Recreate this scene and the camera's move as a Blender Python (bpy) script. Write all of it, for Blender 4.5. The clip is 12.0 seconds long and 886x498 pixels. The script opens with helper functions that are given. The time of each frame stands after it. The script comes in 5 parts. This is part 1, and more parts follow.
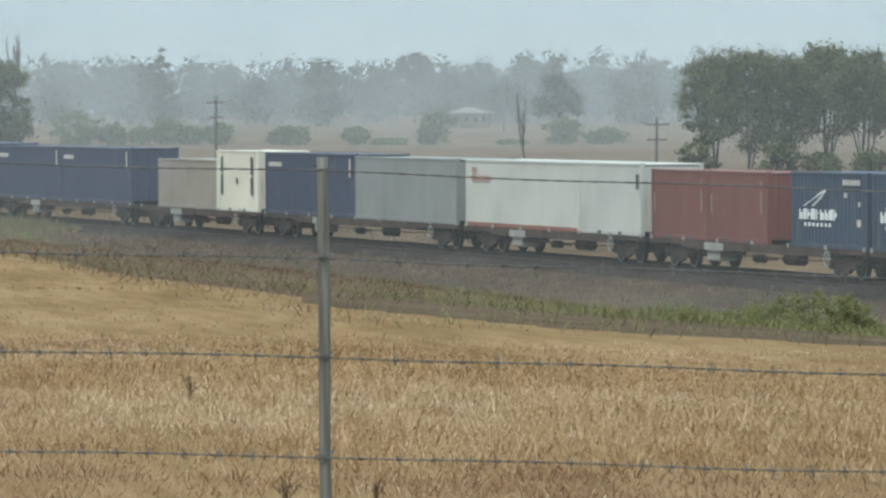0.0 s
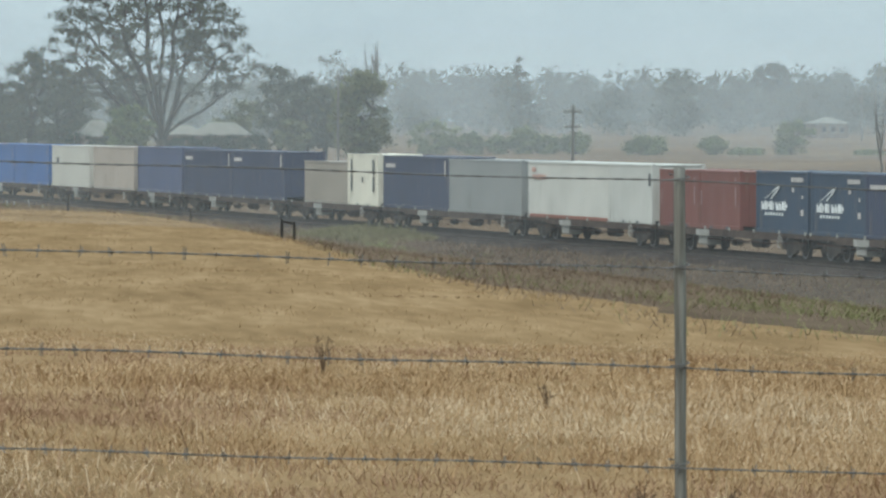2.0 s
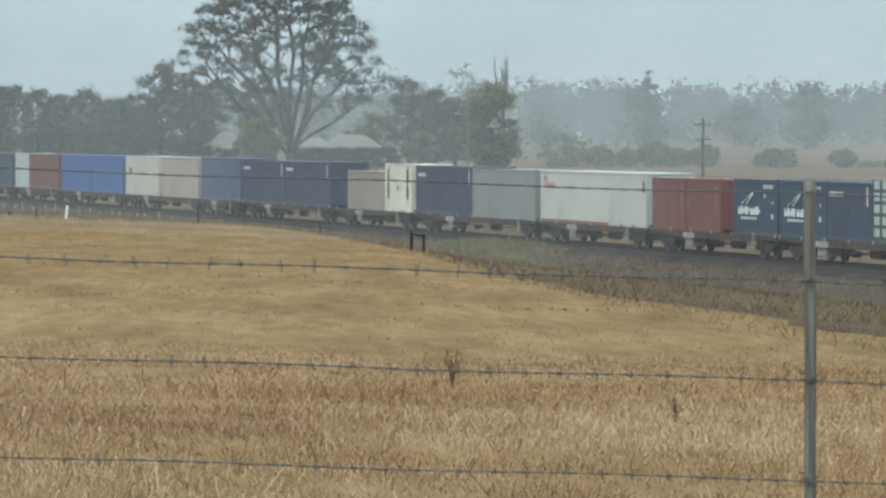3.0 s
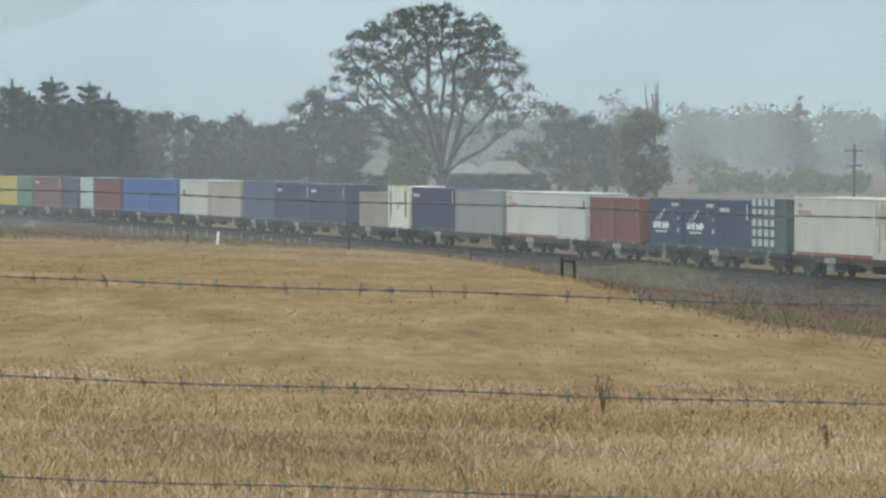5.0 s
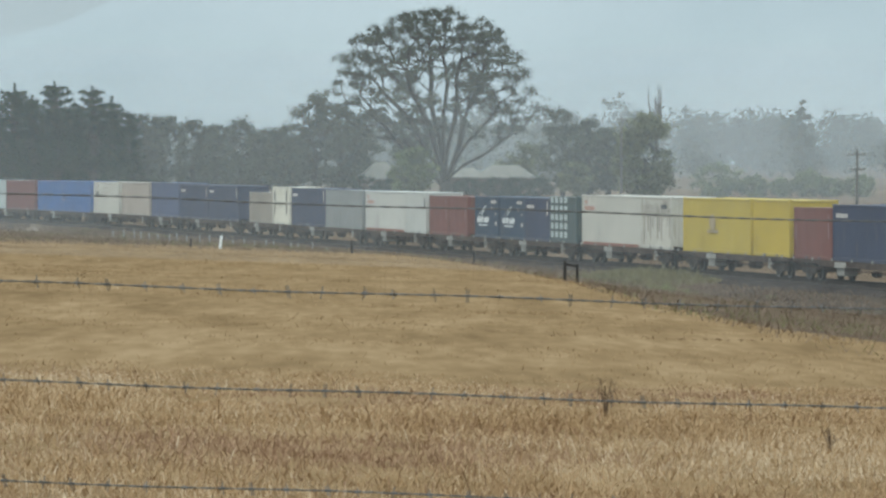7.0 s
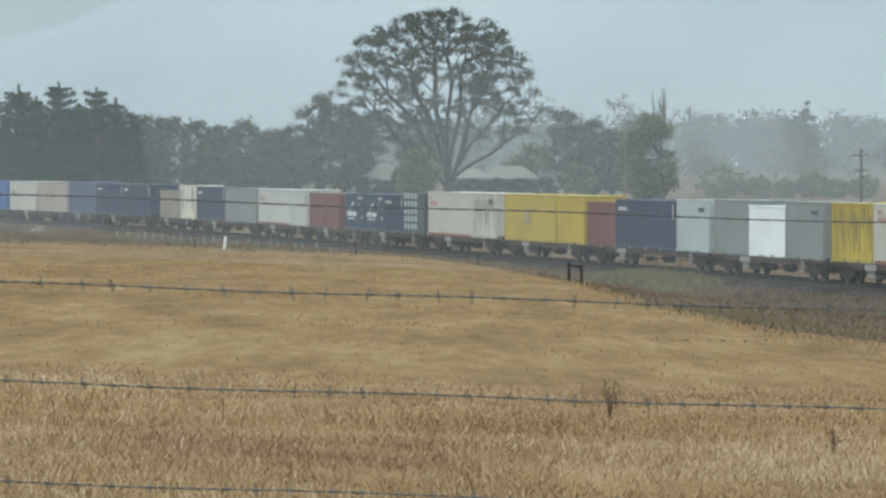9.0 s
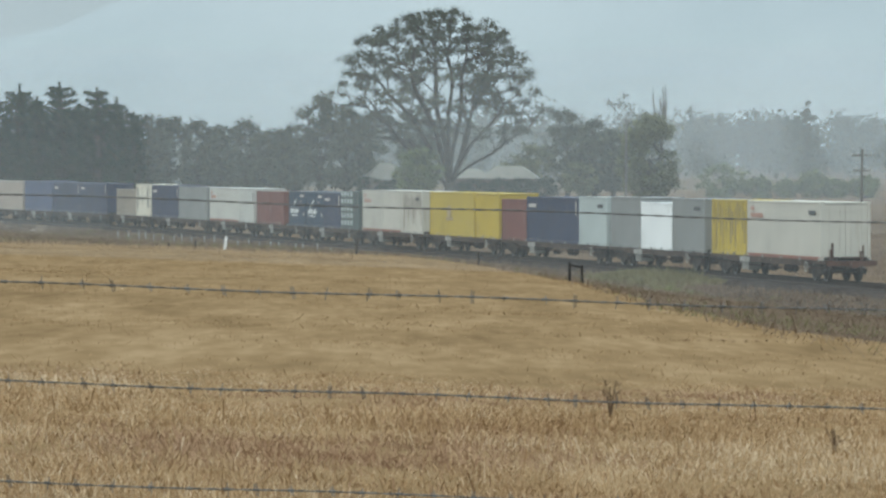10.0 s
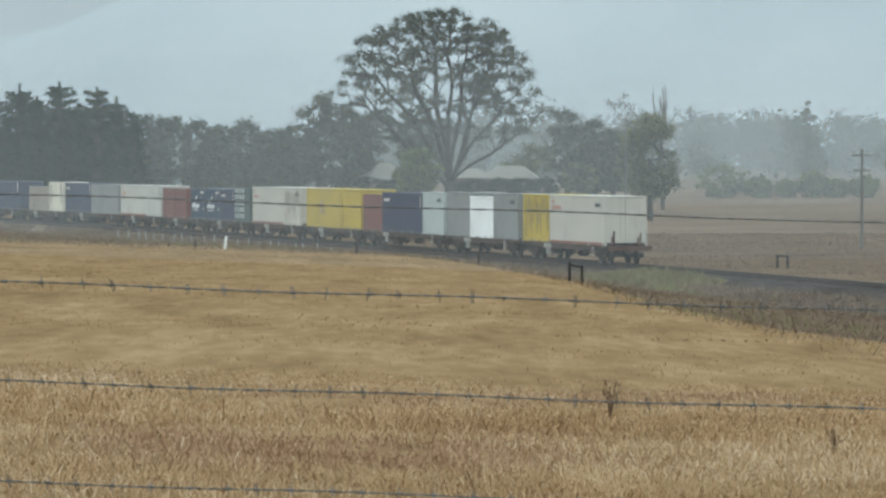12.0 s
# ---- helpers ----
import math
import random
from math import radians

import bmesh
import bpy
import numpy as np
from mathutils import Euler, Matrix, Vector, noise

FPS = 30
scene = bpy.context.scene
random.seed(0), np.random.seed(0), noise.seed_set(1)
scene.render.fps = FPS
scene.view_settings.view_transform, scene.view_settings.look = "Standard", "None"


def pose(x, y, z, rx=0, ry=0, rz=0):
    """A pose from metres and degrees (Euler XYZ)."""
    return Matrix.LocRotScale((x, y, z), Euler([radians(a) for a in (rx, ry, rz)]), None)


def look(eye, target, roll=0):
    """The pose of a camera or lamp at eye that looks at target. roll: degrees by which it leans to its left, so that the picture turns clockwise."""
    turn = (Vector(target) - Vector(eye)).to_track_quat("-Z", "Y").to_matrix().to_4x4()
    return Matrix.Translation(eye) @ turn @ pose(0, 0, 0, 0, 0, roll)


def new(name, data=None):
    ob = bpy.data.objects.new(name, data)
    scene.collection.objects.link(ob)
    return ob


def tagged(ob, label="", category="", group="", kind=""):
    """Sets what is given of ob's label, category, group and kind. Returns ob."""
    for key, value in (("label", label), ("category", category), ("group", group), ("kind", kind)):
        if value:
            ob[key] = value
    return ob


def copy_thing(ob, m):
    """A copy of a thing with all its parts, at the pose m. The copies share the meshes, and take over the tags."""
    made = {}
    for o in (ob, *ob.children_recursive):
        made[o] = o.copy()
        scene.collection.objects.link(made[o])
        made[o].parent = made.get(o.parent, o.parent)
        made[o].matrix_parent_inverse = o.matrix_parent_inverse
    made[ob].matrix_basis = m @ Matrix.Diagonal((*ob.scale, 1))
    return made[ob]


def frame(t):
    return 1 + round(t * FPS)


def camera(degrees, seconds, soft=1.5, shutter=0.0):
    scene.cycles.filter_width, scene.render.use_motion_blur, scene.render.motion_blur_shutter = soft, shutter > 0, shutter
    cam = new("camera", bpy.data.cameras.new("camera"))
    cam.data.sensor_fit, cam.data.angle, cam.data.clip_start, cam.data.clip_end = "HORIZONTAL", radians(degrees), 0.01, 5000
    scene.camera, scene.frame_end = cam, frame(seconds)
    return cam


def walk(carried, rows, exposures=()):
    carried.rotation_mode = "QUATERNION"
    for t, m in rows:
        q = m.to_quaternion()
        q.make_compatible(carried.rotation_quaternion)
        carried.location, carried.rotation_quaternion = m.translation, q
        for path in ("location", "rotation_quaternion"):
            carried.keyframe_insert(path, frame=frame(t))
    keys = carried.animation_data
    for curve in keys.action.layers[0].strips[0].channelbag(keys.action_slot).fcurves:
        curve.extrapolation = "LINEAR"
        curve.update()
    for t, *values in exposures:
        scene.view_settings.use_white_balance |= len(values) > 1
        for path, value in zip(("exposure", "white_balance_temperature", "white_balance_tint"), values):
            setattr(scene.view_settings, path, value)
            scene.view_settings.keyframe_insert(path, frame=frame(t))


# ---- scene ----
# ---- the camera, on a hillside by a wire fence, panning after a goods train ----
cam = camera(10.54, 12.0, soft=2.5)
EYE = 5.63                      # height over the rails
AIM = ((0, 88.317, .201, -7.690), (.5, 88.340, .135, -7.126), (1, 88.367, .161, -4.905), (1.5, 88.417, .057, -3.851),
       (2, 88.441, .017, -3.433), (2.5, 88.465, .075, -2.631), (3, 88.591, .005, -1.888), (3.5, 88.835, .049, -.349),
       (3.7, 88.856, .030, -.092), (5.5, 88.917, -.007, -.086), (6, 88.928, -.013, -.070), (7, 88.950, .018, -.057),
       (9, 88.962, .017, -.008), (12, 88.959, 0, 0))
walk(cam, [(t, pose(0, 0, EYE, rx, ry, rz)) for t, rx, ry, rz in AIM], [(0, .08), (2, .03), (5.5, -.02), (12, -.06)])

# ---- overcast, rainy daylight ----
SUN_UP, SUN_TURN = 52, 150
world = bpy.data.worlds.new("overcast")
scene.world = world
world.use_nodes = True
wn, wl = world.node_tree.nodes, world.node_tree.links
wn.clear()
sky = wn.new("ShaderNodeTexSky")
sky.sky_type, sky.sun_disc = "NISHITA", False
sky.sun_elevation, sky.sun_rotation = radians(SUN_UP), radians(SUN_TURN)
sky.dust_density = 4
clear_sky = wn.new("ShaderNodeBackground")
clear_sky.inputs["Strength"].default_value = 0.05
wl.new(sky.outputs[0], clear_sky.inputs["Color"])
cloud_at = wn.new("ShaderNodeTexCoord")
cloud = wn.new("ShaderNodeTexNoise")
cloud.inputs["Scale"].default_value, cloud.inputs["Detail"].default_value = 7.0, 5
wl.new(cloud_at.outputs["Generated"], cloud.inputs["Vector"])
cloud_tone = wn.new("ShaderNodeValToRGB")
cloud_tone.color_ramp.elements[0].position, cloud_tone.color_ramp.elements[0].color = .3, (.46, .60, .655, 1)
cloud_tone.color_ramp.elements[1].position, cloud_tone.color_ramp.elements[1].color = .7, (.58, .715, .77, 1)
wl.new(cloud.outputs["Fac"], cloud_tone.inputs["Fac"])
cloud_sky = wn.new("ShaderNodeBackground")
up = wn.new("ShaderNodeSeparateXYZ")
wl.new(cloud_at.outputs["Generated"], up.inputs[0])
rise = wn.new("ShaderNodeMapRange")      # an overcast sky is far brighter overhead than at the horizon
rise.inputs["From Min"].default_value, rise.inputs["From Max"].default_value = .06, .8
rise.inputs["To Min"].default_value, rise.inputs["To Max"].default_value = .92, 3.0
wl.new(up.outputs["Z"], rise.inputs["Value"])
wl.new(rise.outputs[0], cloud_sky.inputs["Strength"])
wl.new(cloud_tone.outputs["Color"], cloud_sky.inputs["Color"])
both = wn.new("ShaderNodeMixShader")
both.inputs["Fac"].default_value = 0.88
wl.new(clear_sky.outputs[0], both.inputs[1])
wl.new(cloud_sky.outputs[0], both.inputs[2])
world_out = wn.new("ShaderNodeOutputWorld")
wl.new(both.outputs[0], world_out.inputs["Surface"])
sun = new("sun", bpy.data.lights.new("sun", "SUN"))
sun.data.energy, sun.data.angle, sun.data.color = 1.45, radians(25), (1, .91, .8)
sun.matrix_world = look((-120, -80, 180), (0, 60, 0))


# ---- materials ----
def surface(name, tones, rough=.7, metal=0.0, grain=20.0, patch=1.5, bump=.0, stretch=(1, 1, 1), where="Object", dirt=None, spec=.3, rnd=0.0):
    """A base colour that varies between tones at two scales, with optional streaks of dirt and relief."""
    m = bpy.data.materials.new(name)
    m.use_nodes = True
    n, l = m.node_tree.nodes, m.node_tree.links
    b = n["Principled BSDF"]
    b.inputs["Roughness"].default_value, b.inputs["Metallic"].default_value = rough, metal
    b.inputs["Specular IOR Level"].default_value = spec
    at = n.new("ShaderNodeTexCoord")
    size = n.new("ShaderNodeMapping")
    size.inputs["Scale"].default_value = stretch
    l.new(at.outputs[where], size.inputs["Vector"])
    fine, wide = n.new("ShaderNodeTexNoise"), n.new("ShaderNodeTexNoise")
    for tex, scale in ((fine, grain), (wide, patch)):
        tex.inputs["Scale"].default_value, tex.inputs["Detail"].default_value = scale, 5
        l.new(size.outputs[0], tex.inputs["Vector"])
    mixed = n.new("ShaderNodeMath")
    mixed.operation = "MULTIPLY_ADD"
    mixed.inputs[1].default_value = .45
    half = n.new("ShaderNodeMath")
    half.operation = "MULTIPLY"
    half.inputs[1].default_value = .55
    l.new(wide.outputs["Fac"], half.inputs[0])
    l.new(fine.outputs["Fac"], mixed.inputs[0])
    l.new(half.outputs[0], mixed.inputs[2])
    value = mixed.outputs[0]
    if rnd:
        info = n.new("ShaderNodeNewGeometry")
        add = n.new("ShaderNodeMath")
        add.operation = "MULTIPLY_ADD"
        add.inputs[1].default_value = rnd
        l.new(info.outputs["Random Per Island"], add.inputs[0])
        shift = n.new("ShaderNodeMath")
        shift.operation = "ADD"
        shift.inputs[1].default_value = -rnd / 2
        l.new(value, shift.inputs[0])
        l.new(shift.outputs[0], add.inputs[2])
        value = add.outputs[0]
    ramp = n.new("ShaderNodeValToRGB")
    el = ramp.color_ramp.elements
    while len(el) < len(tones):
        el.new(.5)
    for i, c in enumerate(tones):
        el[i].position, el[i].color = .32 + .36 * i / max(1, len(tones) - 1), (*c, 1)
    l.new(value, ramp.inputs["Fac"])
    colour = ramp.outputs["Color"]
    if dirt:
        streak, way = n.new("ShaderNodeTexNoise"), n.new("ShaderNodeMapping")
        way.inputs["Scale"].default_value = (3.2, 3.2, .35)
        streak.inputs["Scale"].default_value, streak.inputs["Detail"].default_value = 1.3, 6
        l.new(at.outputs[where], way.inputs["Vector"])
        l.new(way.outputs[0], streak.inputs["Vector"])
        sharp = n.new("ShaderNodeMapRange")
        sharp.inputs["From Min"].default_value, sharp.inputs["From Max"].default_value = .55, .8
        sharp.inputs["To Max"].default_value = dirt[1]
        l.new(streak.outputs["Fac"], sharp.inputs["Value"])
        over = n.new("ShaderNodeMix")
        over.data_type = "RGBA"
        over.inputs["B"].default_value = (*dirt[0], 1)
        l.new(sharp.outputs[0], over.inputs["Factor"])
        l.new(colour, over.inputs["A"])
        colour = over.outputs["Result"]
    l.new(colour, b.inputs["Base Color"])
    if bump:
        relief = n.new("ShaderNodeBump")
        relief.inputs["Strength"].default_value, relief.inputs["Distance"].default_value = bump, .02
        l.new(fine.outputs["Fac"], relief.inputs["Height"])
        l.new(relief.outputs["Normal"], b.inputs["Normal"])
    return m


def tint(c, k):
    return tuple(min(1, max(0, v * k)) for v in c)


PAINTS = {}


def paint(name, c, dirt=((.16, .11, .08), .55), rough=.55):
    if name not in PAINTS:
        PAINTS[name] = surface("paint_" + name, (tint(c, .8), c, tint(c, 1.15)), rough, 0, 14, .5, .05, dirt=dirt)
    return PAINTS[name]


STEEL = surface("grimy_steel", ((.016, .013, .011), (.04, .032, .027), (.085, .062, .048)), .75, .1, 16, 1.2, .1)
WORN = surface("worn_wheel_steel", ((.10, .09, .08), (.22, .21, .2)), .45, .6, 30, 3)
PALEGRASS = surface("pale_yellow_green_grass", ((.122, .112, .054), (.180, .162, .086), (.245, .216, .126)), .9, 0, 2, .2, rnd=.3, spec=0)
TUSSOCK = surface("brown_tussock_grass", ((.120, .070, .039), (.184, .115, .064), (.252, .166, .100)), .9, 0, 2.5, .3, rnd=.3, spec=0)
RUST = surface("rusty_steel", ((.05, .025, .018), (.11, .05, .032)), .85, 0, 25, 2, .2)
SILL = surface("brown_wagon_sill", ((.03, .021, .017), (.062, .044, .036), (.11, .08, .066)), .85, 0, 10, .8, .15, spec=.1)
RUST_RUN = surface("sooty_rust_run", ((.10, .085, .07), (.2, .175, .15)), .85, 0, 12, 1.5)
WHITE = surface("white_marking", ((.62, .64, .64), (.8, .82, .82)), .6, 0, 30, 3)
PALEBOX = surface("pale_grey_paint", ((.22, .21, .19), (.36, .35, .32)), .7, 0, 14, 1)
RAIL = surface("rail_steel", ((.035, .026, .022), (.085, .066, .056)), .7, .15, 20, 1, spec=.15)
BALLAST = surface("grey_ballast", ((.028, .022, .02), (.048, .039, .035), (.082, .068, .06)), .95, 0, 9, .25, .6, spec=0)
BANK = surface("bank_soil_and_weeds", ((.042, .031, .024), (.072, .053, .039), (.115, .086, .062)), .95, 0, 1.2, .09, .5, spec=0)
WEEDLEAF = surface("lush_green_weeds", ((.125, .136, .062), (.194, .198, .094), (.275, .262, .134)), .85, 0, 3, .4, rnd=.3, spec=0)
SLEEPER = surface("concrete_sleeper", ((.06, .052, .046), (.13, .117, .105)), .95, 0, 20, 2, .2, spec=0)
POSTWOOD = surface("weathered_grey_post", ((.045, .043, .038), (.14, .136, .122), (.30, .30, .275)), .85, 0, 28, 5, .6, stretch=(2.2, 2.2, .12), spec=.1)
WIRE = surface("galvanised_wire", ((.06, .057, .056), (.15, .147, .144)), .55, .2, 60, 4)
DARKPOST = surface("dark_tarred_timber", ((.012, .011, .010), (.035, .031, .028)), .9, 0, 20, 3, .3)
POLEWOOD = surface("grey_pole_timber", ((.08, .075, .068), (.16, .148, .133)), .9, 0, 12, 1, .3, stretch=(3, 3, .2))
BARK = surface("grey_gum_bark", ((.021, .019, .017), (.045, .040, .035), (.083, .075, .066)), .9, 0, 5, .7, .3, spec=0)
DEADWOOD = surface("bleached_dead_wood", ((.06, .055, .05), (.14, .13, .12)), .9, 0, 6, 1, .2)
LEAF_GUM = surface("gum_foliage", ((.041, .049, .036), (.068, .078, .056), (.104, .113, .079)), .7, 0, 1.5, .12, rnd=.22, spec=0)
LEAF_DARK = surface("dark_pine_foliage", ((.015, .026, .020), (.030, .048, .033), (.049, .066, .043)), .75, 0, 1.5, .15, rnd=.22, spec=0)
LEAF_BUSH = surface("mid_green_foliage", ((.052, .070, .028), (.094, .117, .044), (.146, .164, .062)), .7, 0, 1.5, .2, rnd=.22, spec=0)
LEAF_OLIVE = surface("olive_foliage", ((.063, .070, .039), (.107, .115, .062), (.165, .168, .090)), .7, 0, 1.5, .2, rnd=.22, spec=0)
GROUND = surface("dry_pasture", ((.150, .096, .050), (.218, .141, .075), (.290, .196, .112)), .95, 0, 5.0, 1.1, .5, stretch=(1, .14, 1), spec=0)
ROUGHGROUND = surface("rough_bank_grass", ((.060, .043, .033), (.106, .077, .055), (.162, .120, .085)), .95, 0, .8, .07, .5, spec=0)
FARGROUND = surface("brown_far_pasture", ((.074, .050, .032), (.120, .080, .051), (.186, .127, .078)), .95, 0, .6, .03, .4, spec=0)
STRAW = surface("dry_straw_grass", ((.231, .138, .071), (.322, .208, .110), (.419, .294, .175), (.537, .422, .296)), .85, 0, 3, .2, rnd=.28, spec=0)
RUSSET = surface("reddish_seed_grass", ((.173, .095, .057), (.247, .148, .091), (.331, .218, .141)), .85, 0, 3, .2, rnd=.28, spec=0)
TURF = surface("short_dry_turf", ((.198, .124, .063), (.284, .188, .099), (.397, .279, .158)), .9, 0, 2.5, .3, rnd=.3, spec=0)
WEEDS = surface("green_bank_weeds", ((.105, .111, .048), (.161, .163, .073), (.231, .215, .112)), .85, 0, 2, .12, rnd=.25, spec=0)
ROUGH = surface("brown_rough_grass", ((.114, .081, .059), (.176, .127, .092), (.247, .184, .135)), .9, 0, 2, .1, rnd=.2, spec=0)
TWIG = surface("dry_brown_twig", ((.09, .055, .032), (.17, .11, .066)), .9, 0, 20, 3)
ROOF = surface("pale_metal_roof", ((.143, .135, .116), (.203, .195, .169)), .7, 0, 6, .5)
HOUSEWALL = surface("brick_house_wall", ((.10, .07, .055), (.17, .12, .095)), .9, 0, 8, .7)
GLASSDARK = surface("dark_window_pane", ((.015, .018, .02), (.03, .034, .038)), .15, 0, 3, .5)
DIRTROAD = surface("pale_dirt_track", ((.17, .132, .10), (.26, .205, .155)), .95, 0, 3, .3, .3, spec=0)


# ---- building helpers ----
def mesh_of(name, verts, faces, material, smooth=False):
    me = bpy.data.meshes.new(name)
    me.from_pydata([tuple(v) for v in verts], [], faces)
    me.materials.append(material)
    if smooth:
        me.shade_smooth()
    return me


def quads(name, verts, material):
    """One mesh from an array of separate quads, shape (n, 4, 3)."""
    verts = np.asarray(verts, dtype=np.float32)
    n = len(verts)
    me = bpy.data.meshes.new(name)
    me.vertices.add(4 * n)
    me.vertices.foreach_set("co", verts.reshape(-1))
    me.loops.add(4 * n)
    me.loops.foreach_set("vertex_index", np.arange(4 * n, dtype=np.int32))
    me.polygons.add(n)
    me.polygons.foreach_set("loop_start", np.arange(0, 4 * n, 4, dtype=np.int32))
    me.update()
    me.validate()
    me.materials.append(material)
    return me


def part(name, data, parent, label="", m=None):
    ob = new(name, data)
    ob.parent = parent
    if m is not None:
        ob.matrix_basis = m
    if label:
        ob["label"] = label
    return ob


class Solid:
    """Collects boxes, prisms and tubes into one mesh."""

    def __init__(self):
        self.v, self.f = [], []

    def add(self, verts, faces):
        k = len(self.v)
        self.v += [tuple(v) for v in verts]
        self.f += [tuple(i + k for i in f) for f in faces]
        return self

    def box(self, x0, y0, z0, x1, y1, z1, c=0.0):
        """A box, its four long edges along x chamfered by c."""
        if c <= 0:
            p = [(x, y, z) for x in (x0, x1) for y in (y0, y1) for z in (z0, z1)]
            return self.add(p, [(0, 1, 3, 2), (4, 6, 7, 5), (0, 4, 5, 1), (2, 3, 7, 6), (0, 2, 6, 4), (1, 5, 7, 3)])
        ring = [(y0 + c, z0), (y1 - c, z0), (y1, z0 + c), (y1, z1 - c), (y1 - c, z1), (y0 + c, z1), (y0, z1 - c), (y0, z0 + c)]
        return self.prism([(x0, y, z) for y, z in ring], (x1 - x0, 0, 0))

    def prism(self, ring, along):
        n = len(ring)
        far = [tuple(a + b for a, b in zip(p, along)) for p in ring]
        faces = [tuple(range(n))[::-1], tuple(range(n, 2 * n))] + [(i, (i + 1) % n, n + (i + 1) % n, n + i) for i in range(n)]
        return self.add(list(ring) + far, faces)

    def tube(self, points, radii, sides=6, cap=True):
        pts = [Vector(p) for p in points]
        if not hasattr(radii, "__len__"):
            radii = [radii] * len(pts)
        verts, faces = [], []
        for i, p in enumerate(pts):
            d = (pts[min(i + 1, len(pts) - 1)] - pts[max(i - 1, 0)]).normalized()
            u = d.cross(Vector((0, 0, 1)) if abs(d.z) < .9 else Vector((1, 0, 0))).normalized()
            w = d.cross(u)
            for k in range(sides):
                a = 2 * math.pi * k / sides
                verts.append(p + radii[i] * (math.cos(a) * u + math.sin(a) * w))
        for i in range(len(pts) - 1):
            for k in range(sides):
                faces.append((i * sides + k, i * sides + (k + 1) % sides, (i + 1) * sides + (k + 1) % sides, (i + 1) * sides + k))
        if cap:
            faces += [tuple(range(sides))[::-1], tuple(range((len(pts) - 1) * sides, len(pts) * sides))]
        return self.add(verts, faces)

    def wheel(self, y0, y1, r, x=0.0, z=0.0, n=20):
        ring = [(x + r * math.cos(2 * math.pi * i / n), y0, z + r * math.sin(2 * math.pi * i / n)) for i in range(n)]
        return self.prism(ring, (0, y1 - y0, 0))

    def data(self, name, material, smooth=False):
        return mesh_of(name, self.v, self.f, material, smooth)


# ---- the railway's line: arc length s, growing towards the camera's right ----
TURN = (-1.354789, -.027622, -.020858, -.001479, .00241)
ARC = np.linspace(-480, 130, 2441)
_th = sum(c * (np.clip(ARC, -360, 130) / 100) ** i for i, c in enumerate(TURN))
_dx, _dy = np.cos(_th) * .25 - 0, np.sin(_th) * .25
LINE_X, LINE_Y = np.cumsum(_dx), np.cumsum(_dy)
_zero = int(np.argmin(abs(ARC)))
LINE_X, LINE_Y = LINE_X - LINE_X[_zero] + 26.30, LINE_Y - LINE_Y[_zero] + 192.905


def on_line(s, off=0.0):
    """A point of the line at s, off metres to its far side, and the heading."""
    a = np.interp(s, ARC, _th)
    return np.interp(s, ARC, LINE_X) - off * np.sin(a), np.interp(s, ARC, LINE_Y) + off * np.cos(a), a


def line_side(x, y):
    """Distance from the line (metres), positive beyond it, as arrays."""
    i = np.array([np.argmin((LINE_X[::8] - px) ** 2 + (LINE_Y[::8] - py) ** 2) for px, py in zip(x, y)]) * 8
    return -(x - LINE_X[i]) * np.sin(_th[i]) + (y - LINE_Y[i]) * np.cos(_th[i])


# ---- ground ----
CREST_AT = (-60, -5, -2.6, -.5, .6, 1.4, 2.4, 4, 6.2, 9, 13, 60)
CREST = (153, 153, 153, 150, 122, 98, 73, 54, 43, 39, 38, 38)


def smooth(a, b, v):
    k = np.clip((v - a) / (b - a), 0, 1)
    return k * k * (3 - 2 * k)


_fx, _fy, _ = on_line(ARC, -8.0)
FOOT_AT, FOOT = np.degrees(np.arctan2(_fx, _fy)), np.hypot(_fx, _fy)


def zone(x, y):
    """How far down the slope from the paddock's edge (0) to the foot of the railway bank (1)."""
    d, a = np.hypot(x, y), np.degrees(np.arctan2(x, y))
    crest = np.interp(a, CREST_AT, CREST)
    foot = np.maximum(np.interp(a, FOOT_AT, FOOT), crest + 20)
    return np.where((a < -14) | (a > 28), np.clip((d - crest) / 120, -1, 3), (d - crest) / (foot - crest))


def ground_z(x, y):
    x, y = np.atleast_1d(np.asarray(x, float)), np.atleast_1d(np.asarray(y, float))
    d, a = np.hypot(x, y), np.degrees(np.arctan2(x, y))
    crest = np.interp(a, CREST_AT, CREST)
    k = np.minimum(d, crest) / np.maximum(d, .01)
    hill = EYE - 1.19 - .0118 * d * k - .035 * np.clip(x * k, -60, 60)
    foot = np.interp(a, (-5, 0, 6, 10), (-1.05, -1.02, -1.05, -1.5))
    ramp = np.clip(zone(x, y), 0, 1)
    base = np.where(zone(x, y) > 1, foot + (-.8 - foot) * smooth(1.12, 1.4, zone(x, y)), hill + (foot - hill) * (.75 * ramp + .25 * ramp * ramp))
    far = 4.2 * smooth(750, 1350, d) * smooth(-4, 3, a)
    return base + np.where(d > 50, .05 * np.sin(x * .21) * np.cos(y * .13), 0) + far


def ground_at(x, y):
    return float(ground_z(x, y)[0])


